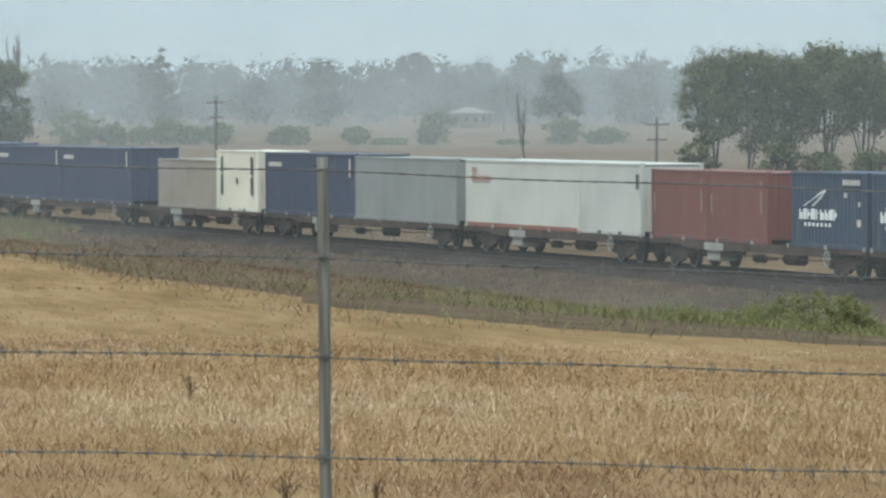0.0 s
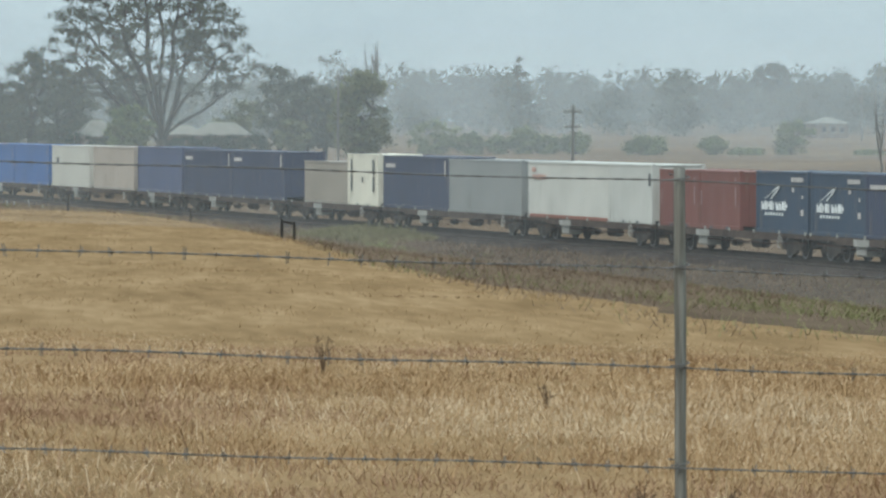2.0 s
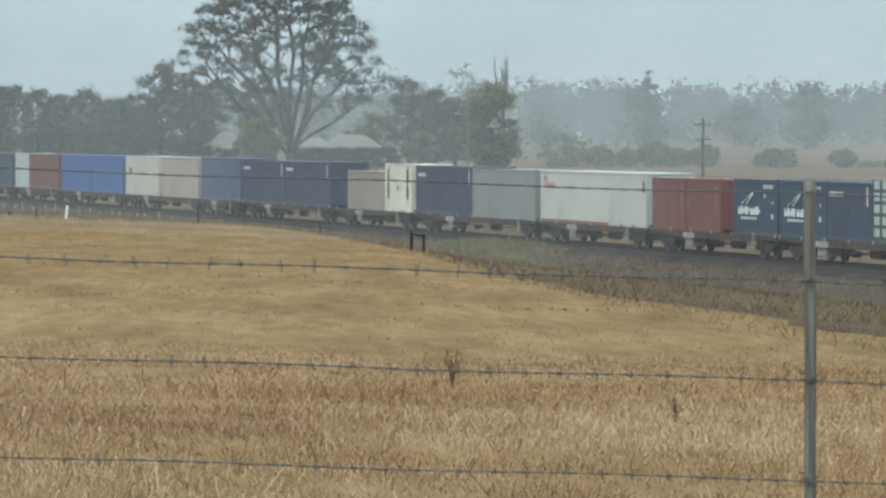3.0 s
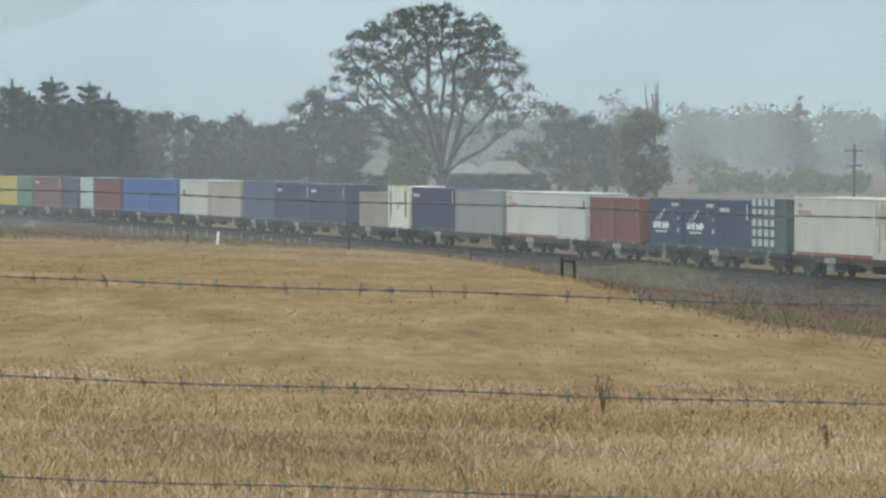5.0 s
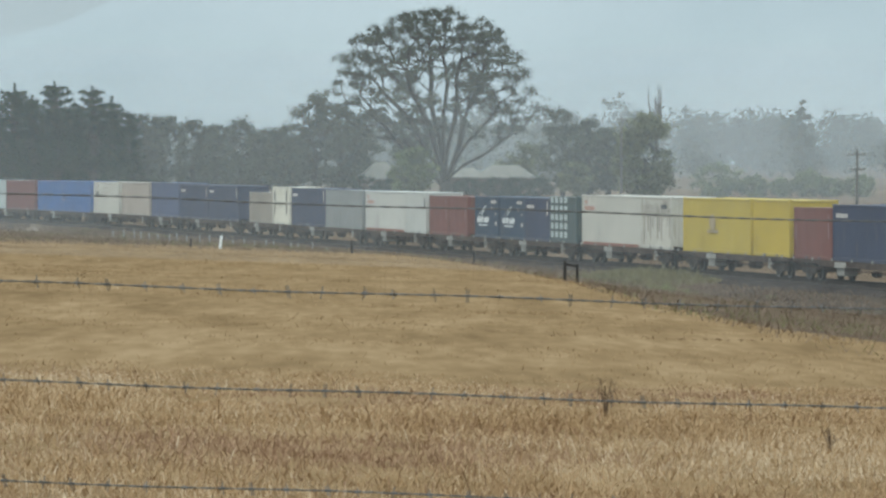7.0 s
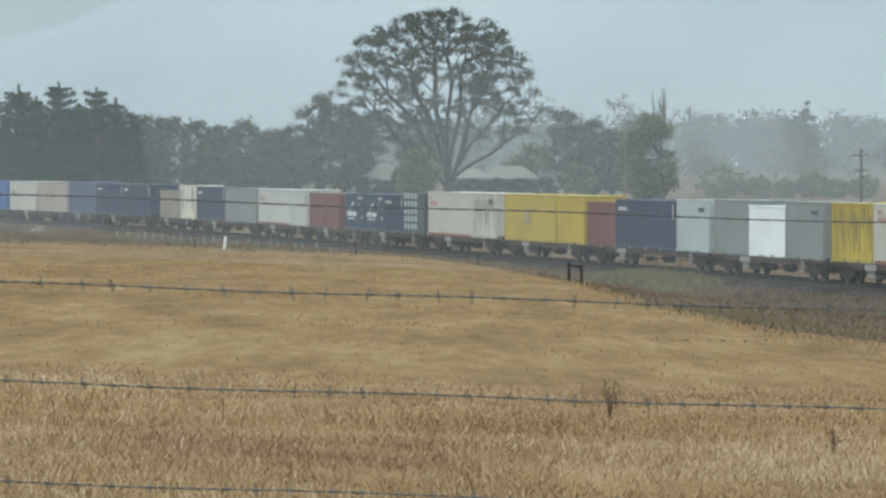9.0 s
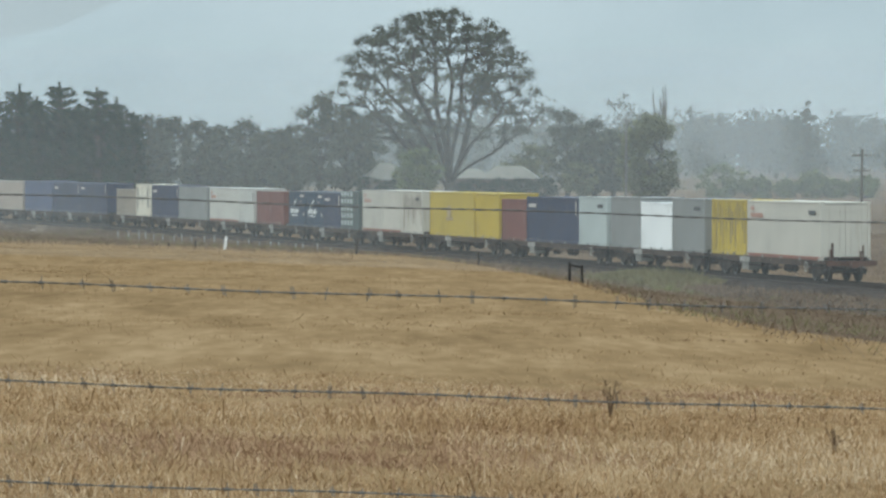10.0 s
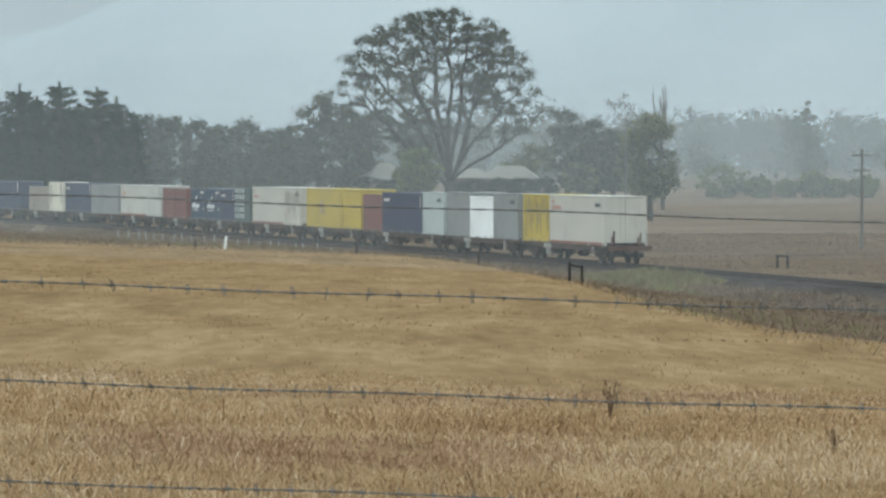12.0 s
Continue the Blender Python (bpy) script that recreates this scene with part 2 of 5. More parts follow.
def build_ground():
    ang = np.radians(np.concatenate([np.arange(-180, -12, 8), np.arange(-12, -6, 1), np.arange(-6, 14.6, .2), np.arange(15, 24, 1), np.arange(24, 180, 8)]))
    rad = np.concatenate([[.0, 4, 8], np.arange(12, 60, 1.0), np.arange(60, 160, 2.5), np.arange(160, 620, 6), np.geomspace(620, 4600, 30)])
    aa, rr = np.meshgrid(ang, rad)
    x, y = rr * np.sin(aa), rr * np.cos(aa)
    z = ground_z(x.ravel(), y.ravel())
    n, m = len(rad), len(ang)
    faces = [(i * m + j, i * m + (j + 1) % m, (i + 1) * m + (j + 1) % m, (i + 1) * m + j) for i in range(n - 1) for j in range(m)]
    verts = np.stack([x.ravel(), y.ravel(), z], 1)
    me = mesh_of("ground", verts, faces, GROUND, True)
    me.materials.append(ROUGHGROUND)
    me.materials.append(FARGROUND)
    mx, my = (x[:-1] + x[1:]).ravel() / 2, (y[:-1] + y[1:]).ravel() / 2
    za, dd = zone(mx, my), np.hypot(mx, my)
    kind = np.where(za > 1, np.where(dd > 60, 2, 0), np.where((za > .04) & (dd > 30), 1, 0))
    me.polygons.foreach_set("material_index", kind.astype(np.int32))
    ob = new("ground", me)
    tagged(ob, "dry straw-coloured grazing land falling towards the railway", "ground", kind="structure")


build_ground()


def along(name, section, material, s0, s1, step, label, category, smooth_it=False):
    """A strip of one cross-section (offset, height) carried along the line."""
    verts, faces, n = [], [], len(section)
    stations = np.arange(s0, s1 + .01, step)
    for s in stations:
        for off, z in section:
            x, y, _ = on_line(s, off)
            verts.append((x, y, z))
    for i in range(len(stations) - 1):
        for k in range(n - 1):
            faces.append((i * n + k, i * n + k + 1, (i + 1) * n + k + 1, (i + 1) * n + k))
    return tagged(new(name, mesh_of(name, verts, faces, material, smooth_it)), label, category, kind="structure")


along("embankment", ((-14, -1.9), (-9, -1.15), (-5.5, -.72), (-2.5, -.46), (2.5, -.46), (5.5, -.72), (9, -1.3)), BANK, -470, 125, 5, "low earth railway bank with dark weedy soil", "embankment")
along("ballast_bed", ((-2.5, -.62), (-1.5, -.22), (1.5, -.22), (2.5, -.62)), BALLAST, -470, 125, 2.5, "grey crushed-stone ballast under the railway track", "ballast")
for side in (-.7525, .7525):
    along("rail", [(side + o, z) for o, z in ((-.07, -.2), (-.07, -.17), (-.01, -.15), (-.01, -.04), (-.036, -.03), (-.036, 0), (.036, 0), (.036, -.03), (.01, -.04), (.01, -.15), (.07, -.17), (.07, -.2))],
          RAIL, -470, 125, 2.5, "worn steel railway rail on concrete sleepers", "rail")


def build_sleepers():
    base = Solid().box(-.13, -1.25, -.32, .13, 1.25, -.185, .0)
    data = base.data("sleeper", SLEEPER)
    for s in np.arange(-60, 60, .68):
        x, y, a = on_line(s)
        ob = new("sleeper", data)
        ob.matrix_basis = pose(x, y, 0, 0, 0, math.degrees(a))
        tagged(ob, "grey concrete railway sleeper bedded in ballast", "sleeper", "sleepers of the track", "structure")


build_sleepers()


# ---- the goods train ----
SPEED, GAIN = 19.92, .0056
MOVING = []                     # (object, middle of its wagon in s, half the bogie spacing, offset in the wagon's space)


def carriage(s, half, t):
    """The pose of a wagon whose middle is at s when the clip starts, at t seconds."""
    s = s - SPEED * t - GAIN * t * t
    xa, ya, _ = on_line(s - half)
    xb, yb, _ = on_line(s + half)
    return pose((xa + xb) / 2, (ya + yb) / 2, 0, 0, 0, math.degrees(math.atan2(yb - ya, xb - xa)))


def corrugated(length, height, pitch=.28, deep=.035, x0=None, x1=None, y=1.2, z0=.16, z1=None):
    """A corrugated wall sheet along x, its outside towards -y."""
    z1 = height - .1 if z1 is None else z1
    x0, x1 = -length / 2 + .12 if x0 is None else x0, length / 2 - .12 if x1 is None else x1
    n = max(2, int((x1 - x0) / pitch))
    w = (x1 - x0) / n
    xs, ys = [], []
    for i in range(n):
        for f, o in ((0, 0), (.26, 0), (.5, deep), (.76, deep)):
            xs.append(x0 + (i + f) * w)
            ys.append(-y + o)
    xs.append(x1), ys.append(-y)
    v = [(x, yy, z) for x, yy in zip(xs, ys) for z in (z0, z1)]
    f = [(2 * i, 2 * i + 2, 2 * i + 3, 2 * i + 1) for i in range(len(xs) - 1)]
    return v, f


FLAT = {}


def container(length, height, colour, label, wall="ribbed", frame_colour=None, rods=False, mark=None):
    """A freight container on the origin: floor frame, walls, roof, corner posts and castings, doors at the rear end."""
    base = new("freight_container")
    tagged(base, label, "container", "containers on the train")
    p = PAINTS[colour]
    fp = PAINTS[frame_colour] if frame_colour else p
    key = (length, height, colour, wall, frame_colour)
    h = length / 2
    if key not in FLAT:
        d = {}
        for side in (-1, 1):
            s = Solid()
            v, f = corrugated(length, height, .28 if wall == "ribbed" else (.75 if wall == "panel" else 1.4), .036 if wall == "ribbed" else (.05 if wall == "panel" else .008))
            s.add([(x, y * -side if side > 0 else y, z) for x, y, z in v], f)
            d["side_wall", side] = s.data("side_wall", p)
        s = Solid()
        v, f = corrugated(2.44, height, .28, .036, y=h - .03)
        s.add([(y, x, z) for x, y, z in v], f)
        d["front_wall"] = s.data("front_wall", p)
        n = int(length / .6)
        s = Solid()
        for i in range(n):
            xa, xb = -h + .06 + i * (length - .12) / n, -h + .06 + (i + 1) * (length - .12) / n - .06
            s.prism([(xa, -1.17, height - .06), (xb, -1.17, height - .06), (xb, -1.17, height - .035), (xa + .03, -1.17, height - .015), (xb - .03, -1.17, height - .015)][:3] + [(xa, -1.17, height - .03)], (0, 2.34, 0))
        s.box(-h + .02, -1.19, height - .075, h - .02, 1.19, height - .05)
        d["roof"] = s.data("roof", p)
        for sy in (-1, 1):
            s = Solid().box(-h, sy * 1.219 - (.1 if sy > 0 else 0), 0, h, sy * 1.219 + (.1 if sy < 0 else 0), .15, .015)
            d["bottom_rail", sy] = s.data("bottom_rail", fp)
            s = Solid().box(-h, sy * 1.219 - (.07 if sy > 0 else 0), height - .11, h, sy * 1.219 + (.07 if sy < 0 else 0), height - .01, .015)
            d["top_rail", sy] = s.data("top_rail", p)
        for sx in (-1, 1):
            for sy in (-1, 1):
                x0, y0 = (h - .14 if sx > 0 else -h), (1.222 - .14 if sy > 0 else -1.222)
                d["corner_post", sx, sy] = Solid().box(x0, y0, .1, x0 + .14, y0 + .14, height - .1).data("corner_post", p)
        leaf = Solid().box(h - .075, -1.07, .16, h - .03, -.01, height - .12)
        for z in np.linspace(.35, height - .45, 4):
            leaf.box(h - .035, -.98, z, h - .018, -.1, z + .18)
        d["door", -1] = leaf.data("door", p)
        d["door", 1] = Solid().add([(x, -y, z) for x, y, z in leaf.v], [tuple(reversed(f)) for f in leaf.f]).data("door", p)
        d["locking_rod"] = Solid().tube([(0, 0, .12), (0, 0, height - .1)], .022, 6).data("locking_rod", p)
        cast = Solid()
        cast.box(-.092, -.084, 0, .092, .084, .118, .012)
        d["corner_casting"] = cast.data("corner_casting", p)
        FLAT[key] = d
    d = FLAT[key]
    for k, me in d.items():
        name = k if isinstance(k, str) else k[0]
        if name in ("locking_rod", "corner_casting"):
            continue
        o = part(name, me, base)
        if name == "door":
            for y in (.27, .8):
                part("locking_rod", d["locking_rod"], o, "", pose(h - .005, y * k[1], 0))
    for sx in (-1, 1):
        for sy in (-1, 1):
            for z in (0, height - .118):
                part("corner_casting", d["corner_casting"], base, "", pose(sx * (h - .088), sy * (1.222 - .078), z))
    # Pockets are not cut out: dark plates carry the shade of the openings.
    if length < 8:
        for x in (-1.0, 1.0):
            plate("fork_pocket", base, [(x - .18, .02, x + .18, .12)], PAINTS["slot"], "forklift pocket, its inner shade painted dark", -1.22)
    if mark:
        mark(base, length, height)
    return base


def plate(name, parent, boxes, material, label, y=-1.236):
    """Flat paint marks or fittings on the wall that faces the fence: rectangles x0, z0, x1, z1."""
    s = Solid()
    for x0, z0, x1, z1 in boxes:
        s.box(x0, y - .012, z0, x1, y, z1)
    return part(name, s.data(name, material), parent, label)


def wing_mark(base, length, height):
    """A white winged device over a band of letters, and small plates, on the dark blue containers."""
    s = Solid()
    s.prism([(-2.0, -1.25, 1.36), (-1.85, -1.25, 1.36), (-.75, -1.25, 1.78), (-.12, -1.25, 1.96), (-.3, -1.25, 1.86), (-1.1, -1.25, 1.6)], (0, .012, 0))
    for k in range(3):
        x0, z0 = -.95 + k * .24, 1.37 + k * .1
        s.prism([(x0 - .35, -1.25, z0), (x0 - .2, -1.25, z0), (x0 + .52 - k * .1, -1.25, z0 + .3), (x0 + .5 - k * .1, -1.25, z0 + .38)], (0, .012, 0))
    part("wing_device", s.data("wing_device", WHITE), base, "white painted wing device")
    rng = random.Random(4)
    letters, x = [], -2.3
    while x < .6:
        w = rng.uniform(.2, .36)
        letters += [(x, .92, x + w * .35, 1.26), (x + w * .35, rng.choice((.92, 1.14, 1.03)), x + w, rng.choice((1.26, 1.14)) + .02)]
        x += w + .07
    plate("letter_band", base, letters, WHITE, "white painted letter bars", -1.238)
    plate("small_letters", base, [(x, .7, x + .17, .82) for x in np.arange(-1.9, .4, .33)], WHITE, "small white bars", -1.238)
    plate("number_plate", base, [(1.2 + .28 * i, height - .42, 1.42 + .28 * i, height - .24) for i in range(5)], PAINTS["pale_marks"], "row of pale number bars", -1.238)
    plate("sticker", base, [(1.3, height - .82, 1.52, height - .66), (2.3, .75, 2.6, .98), (2.4, 1.4, 2.55, 1.55)], PAINTS["pale_marks"], "pale sticker", -1.238)


def corner_marks(base, length, height):
    h = length / 2
    plate("letter_band", base, [(-h + .6 + .3 * i, height - .62, -h + .84 + .3 * i, height - .42) for i in range(6)], PAINTS["pale_marks"], "faded pale letter bars", -1.238)
    plate("rod_glint", base, [(h - .75, height - 1.0, h - .55, height - .2)], PAINTS["pale_marks"], "pale diagonal tape", -1.238)


def red_letters(base, length, height):
    h = length / 2
    plate("letter_band", base, [(-h + .7 + .3 * i, height - .5, -h + .9 + .3 * i, height - .3) for i in range(2)] + [(-h + .7 + .36 * i, height - .84, -h + .96 + .36 * i, height - .62) for i in range(6)], PAINTS["red_marks"], "faded red letter bars", -1.238)


def door_marks(base, length, height):
    h = length / 2
    plate("vent_slot", base, [(-h + .7, height - 1.0, -h + .95, height - .3), (-h + .7, .75, -h + .95, height - 1.1), (h - 1.0, height - 1.1, h - .7, height - .3), (h - 1.0, .75, h - .7, height - 1.2), (-.1, 1.25, .15, 1.5)],
          PAINTS["slot"], "dark vertical slot", -1.238)


def dotted(base, length, height):
    h = length / 2
    for r in range(5):
        for c in range(4):
            x, z = -h + .35 + c * 1.02, .28 + r * .49
            plate("hatch_panel", base, [(x, z, x + .66, z + .34)], PAINTS["light_grey"], "pale square panel", -1.24)


def plain_marks(base, length, height):
    h = length / 2
    plate("sticker", base, [(h - 1.9, height - .62, h - .8, height - .42)], PAINTS["slot"], "dark small sign", -1.238)


def sign_and_letters(base, length, height):
    red_letters(base, length, height)
    plain_marks(base, length, height)


def end_recess(base, length, height):
    h = length / 2
    # A flat plate; the recess's shade is put into its dark paint.
    plate("vent_recess", base, [(h - .42, height - .95, h - .16, height - .4)], PAINTS["slot"], "vent recess, its shade painted as a dark patch", -1.238)


def small_sign(base, length, height):
    h = length / 2
    plate("sign", base, [(-h + 1.6, height - 1.25, -h + 2.4, height - .85)], PAINTS["slot"], "small dark sign", -1.238)
    plate("edge_tape", base, [(h - .3, .2 + .62 * k, h - .12, .5 + .62 * k) for k in range(4)], PAINTS["pale_marks"], "pale edge tape", -1.238)


def grime(base, length, height):
    """Dark runs of rust and soot down the ribs."""
    rng, h = random.Random(int(length * 7)), length / 2
    runs = []
    for k in range(int(length / .42)):
        x = -h + .3 + k * .42 + rng.uniform(-.06, .06)
        z = height - rng.uniform(.15, .6)
        runs.append((x, max(.2, z - rng.uniform(.7, 2.1)), x + rng.uniform(.05, .12), z))
    plate("rust_run", base, runs, RUST_RUN, "dark vertical runs of rust and soot", -1.2)


def grime_and_sign(base, length, height):
    grime(base, length, height)
    plain_marks(base, length, height)


def emblem(base, length, height):
    """A round faded crest with a bar of letters under it."""
    s = Solid()
    ring = [(-.6 + .55 * math.cos(2 * math.pi * i / 14), -1.25, height * .56 + .4 * math.sin(2 * math.pi * i / 14)) for i in range(14)]
    s.prism(ring, (0, .012, 0))
    part("crest", s.data("crest", PAINTS["faded_crest"]), base, "faded grey-pink painted crest")
    plate("letter_band", base, [(-1.5 + .34 * i, height * .36, -1.26 + .34 * i, height * .36 + .18) for i in range(6)], PAINTS["faded_crest"], "faded letter bars", -1.238)


def pale_rods(base, length, height):
    h = length / 2
    plate("rod_glint", base, [(-h + .35, .95, -h + .40, 1.6), (h - .5, 1.0, h - .45, 1.75), (h - .5, 1.9, h - .46, height - .3)], PAINTS["dull_rod"], "pale worn lock rod", -1.238)


for name, c, *rest in (
        ("white", (.49, .487, .45)), ("cream", (.67, .63, .52)), ("grey", (.232, .238, .232)), ("light_grey", (.42, .47, .46)), ("navy", (.04, .05, .09)),
        ("slate_blue", (.075, .094, .165)), ("blue", (.035, .105, .29)), ("deep_blue", (.034, .056, .092)), ("red", (.165, .052, .04)), ("wine", (.155, .055, .05)),
        ("yellow", (.46, .335, .045)), ("beige", (.27, .238, .198)), ("tan", (.36, .312, .268)), ("bright_white", (.82, .84, .84)), ("green", (.08, .17, .11)),
        ("grey_green", (.06, .085, .085)), ("brown_rail", (.24, .09, .06)), ("pale_marks", (.5, .46, .44)), ("plum", (.12, .085, .095)), ("faded_crest", (.42, .33, .2)), ("dull_rod", (.34, .25, .24)), ("red_marks", (.45, .25, .2)), ("slot", (.07, .075, .08)), ("off_white", (.50, .475, .415))):
    paint(name, c, ((.2, .15, .11), .4 if name in ("white", "bright_white") else .6))
L40, L20, L30 = 12.19, 6.058, 9.1
# wagons: s of both deck ends; loads: s of the front edge, length, height, colour, wall, label, mark, rail colour
TRAIN = (
    (-227.0, -202.6, ((-226.8, L40, 2.8, "navy", "ribbed", "dark navy steel freight container", None, None), (-214.5, L40, 2.8, "plum", "flat", "dull plum curtain-sided freight container", None, None))),
    (-201.6, -172.6, ((-200.4, L20, 2.8, "green", "panel", "dull green short freight container", None, None), (-190.8, L40, 2.8, "yellow", "flat", "bright yellow freight container with faded emblem", emblem, None), (-178.6, L20, 2.8, "green", "panel", "dull green short freight container", None, None))),
    (-171.6, -151.6, ((-171.2, L40, 2.8, "wine", "ribbed", "wine red steel freight container", corner_marks, None), (-157.8, L20, 2.8, "deep_blue", "ribbed", "dark blue short freight container", None, None))),
    (-150.6, -131.4, ((-150.4, L20, 2.8, "light_grey", "flat", "pale grey short freight container", None, None), (-144.1, L40, 2.8, "wine", "ribbed", "wine red steel freight container", None, None))),
    (-130.8, -106.2, ((-130.6, L40, 2.8, "blue", "panel", "bright blue steel freight container", pale_rods, None), (-118.35, L40, 2.8, "blue", "panel", "bright blue steel freight container", pale_rods, None))),
    (-105.3, -79.0, ((-105.0, L40, 2.8, "off_white", "flat", "off-white freight container with a small dark sign", small_sign, None), (-91.6, L40, 2.8, "tan", "ribbed", "tan steel freight container", None, None))),
    (-78.5, -66.0, ((-78.3, L40, 2.85, "slate_blue", "ribbed", "slate blue steel freight container", None, None),)),
    (-65.6, -40.6, ((-65.5, L40, 2.75, "navy", "ribbed", "navy freight container with faded lettering", corner_marks, None), (-53.2, L40, 2.75, "navy", "ribbed", "navy freight container with faded lettering", corner_marks, None))),
    (-39.3, -21.3, ((-36.5, L30, 2.3, "beige", "ribbed", "low dull beige ribbed freight container", None, None), (-27.4, L20, 2.75, "cream", "flat", "cream insulated container with dark slots", door_marks, None))),
    (-20.4, 4.3, ((-20.3, L40, 2.7, "navy", "ribbed", "navy freight container with faded lettering", corner_marks, None), (-8.1, L40, 2.62, "grey", "flat", "plain mid-grey freight container", None, None))),
    (5.1, 23.7, ((5.2, L40, 2.62, "white", "ribbed", "white ribbed container with red lower rail", red_letters, "brown_rail"), (17.42, L20, 2.62, "white", "flat", "plain white insulated freight container", end_recess, None))),
    (24.4, 43.0, ((24.5, 5.2, 2.44, "red", "flat", "brick red short freight container", pale_rods, None), (29.75, 5.2, 2.44, "red", "flat", "brick red short freight container", pale_rods, None), (36.95, L20, 2.5, "deep_blue", "ribbed", "dark blue container with white wing emblem", wing_mark, None))),
    (43.3, 61.6, ((43.4, L20, 2.5, "deep_blue", "ribbed", "dark blue container with white wing emblem", wing_mark, None), (49.5, L20, 2.5, "navy", "ribbed", "navy short freight container with pale letters", corner_marks, None), (55.4, L20, 2.62, "grey_green", "flat", "grey-green container with rows of pale squares", dotted, None))),
    (62.5, 81.3, ((62.7, L40, 2.75, "off_white", "flat", "weathered off-white container with red lower rail", red_letters, "brown_rail"), (74.95, L20, 2.75, "off_white", "ribbed", "streaked off-white ribbed freight container", grime_and_sign, None))),
    (82.4, 102.0, ((83.3, L40, 2.75, "yellow", "flat", "bright yellow freight container with faded emblem", emblem, None), (95.9, L20, 2.75, "yellow", "ribbed", "bright yellow short freight container", None, None))),
    (102.6, 127.0, ((102.7, L20, 2.44, "red", "flat", "brick red short freight container", pale_rods, None), (108.85, L40, 2.62, "navy", "ribbed", "navy freight container with faded lettering", corner_marks, None), (121.0, L20, 2.7, "light_grey", "flat", "pale grey-green short freight container", plain_marks, None))),
    (127.7, 146.5, ((128.0, L20, 2.75, "grey", "flat", "mid-grey short freight container", None, None), (134.2, L20, 2.5, "bright_white", "flat", "bright clean white short container", None, None), (140.4, L20, 2.75, "grey", "flat", "mid-grey short freight container", plain_marks, None))),
    (147.6, 167.2, ((147.8, L20, 2.75, "yellow", "panel", "dirty yellow short container with deep ribs", grime, None), (154.1, L40, 2.75, "off_white", "flat", "off-white container with soot-stained rear corners", sign_and_letters, "brown_rail"))),
)
SPIN = []


def bogie_parts():
    frame_ = Solid()
    for y in (-.99, .99):
        ring = [(-1.25, y - .07, .52), (-1.0, y - .07, .38), (-.55, y - .07, .33), (-.35, y - .07, .2), (.35, y - .07, .2), (.55, y - .07, .33), (1.0, y - .07, .38), (1.25, y - .07, .52), (1.2, y - .07, .62), (.5, y - .07, .74), (-.5, y - .07, .74), (-1.2, y - .07, .62)]
        frame_.prism(ring, (0, .14, 0))
        for x in (-.2, 0, .2):
            frame_.tube([(x, y, .26), (x, y, .5)], .085, 8)
        for x in (-.9, .9):
            frame_.box(x - .14, y - .12, .34, x + .14, y + .12, .6, .03)
    frame_.box(-.22, -1.05, .5, .22, 1.05, .78, .04)
    return frame_.data("bogie", STEEL)


def wheelset_data():
    rim, s = Solid(), Solid()
    for k in (-1, 1):
        ya = k * .7
        rim.wheel(ya, ya + k * .125, .46, n=24)
        rim.wheel(ya - k * .03, ya, .485, n=24)
        for i in range(4):
            a = math.pi / 2 * i
            rim.box(.19 * math.cos(a) - .05, min(ya + k * .125, ya + k * .14), .19 * math.sin(a) - .05, .19 * math.cos(a) + .05, max(ya + k * .125, ya + k * .14), .19 * math.sin(a) + .05)
    rim.tube([(0, -.95, 0), (0, .95, 0)], .08, 10)
    tread = Solid()
    n = 24
    for y in (-.828, .828):
        k = -1 if y < 0 else 1
        outer = [(.455 * math.cos(2 * math.pi * i / n), y, .455 * math.sin(2 * math.pi * i / n)) for i in range(n)]
        inner = [(.39 * math.cos(2 * math.pi * i / n), y, .39 * math.sin(2 * math.pi * i / n)) for i in range(n)]
        tread.add(outer + inner, [(i, (i + 1) % n, n + (i + 1) % n, n + i) for i in range(n)])
    plain = len(rim.f)
    rim.add(tread.v, tread.f)
    me = rim.data("wheelset", STEEL)
    me.materials.append(WORN)
    me.polygons.foreach_set("material_index", np.array([0] * plain + [1] * (len(rim.f) - plain), dtype=np.int32))
    return me


BOGIE = bogie_parts()
WHEELSET = wheelset_data()


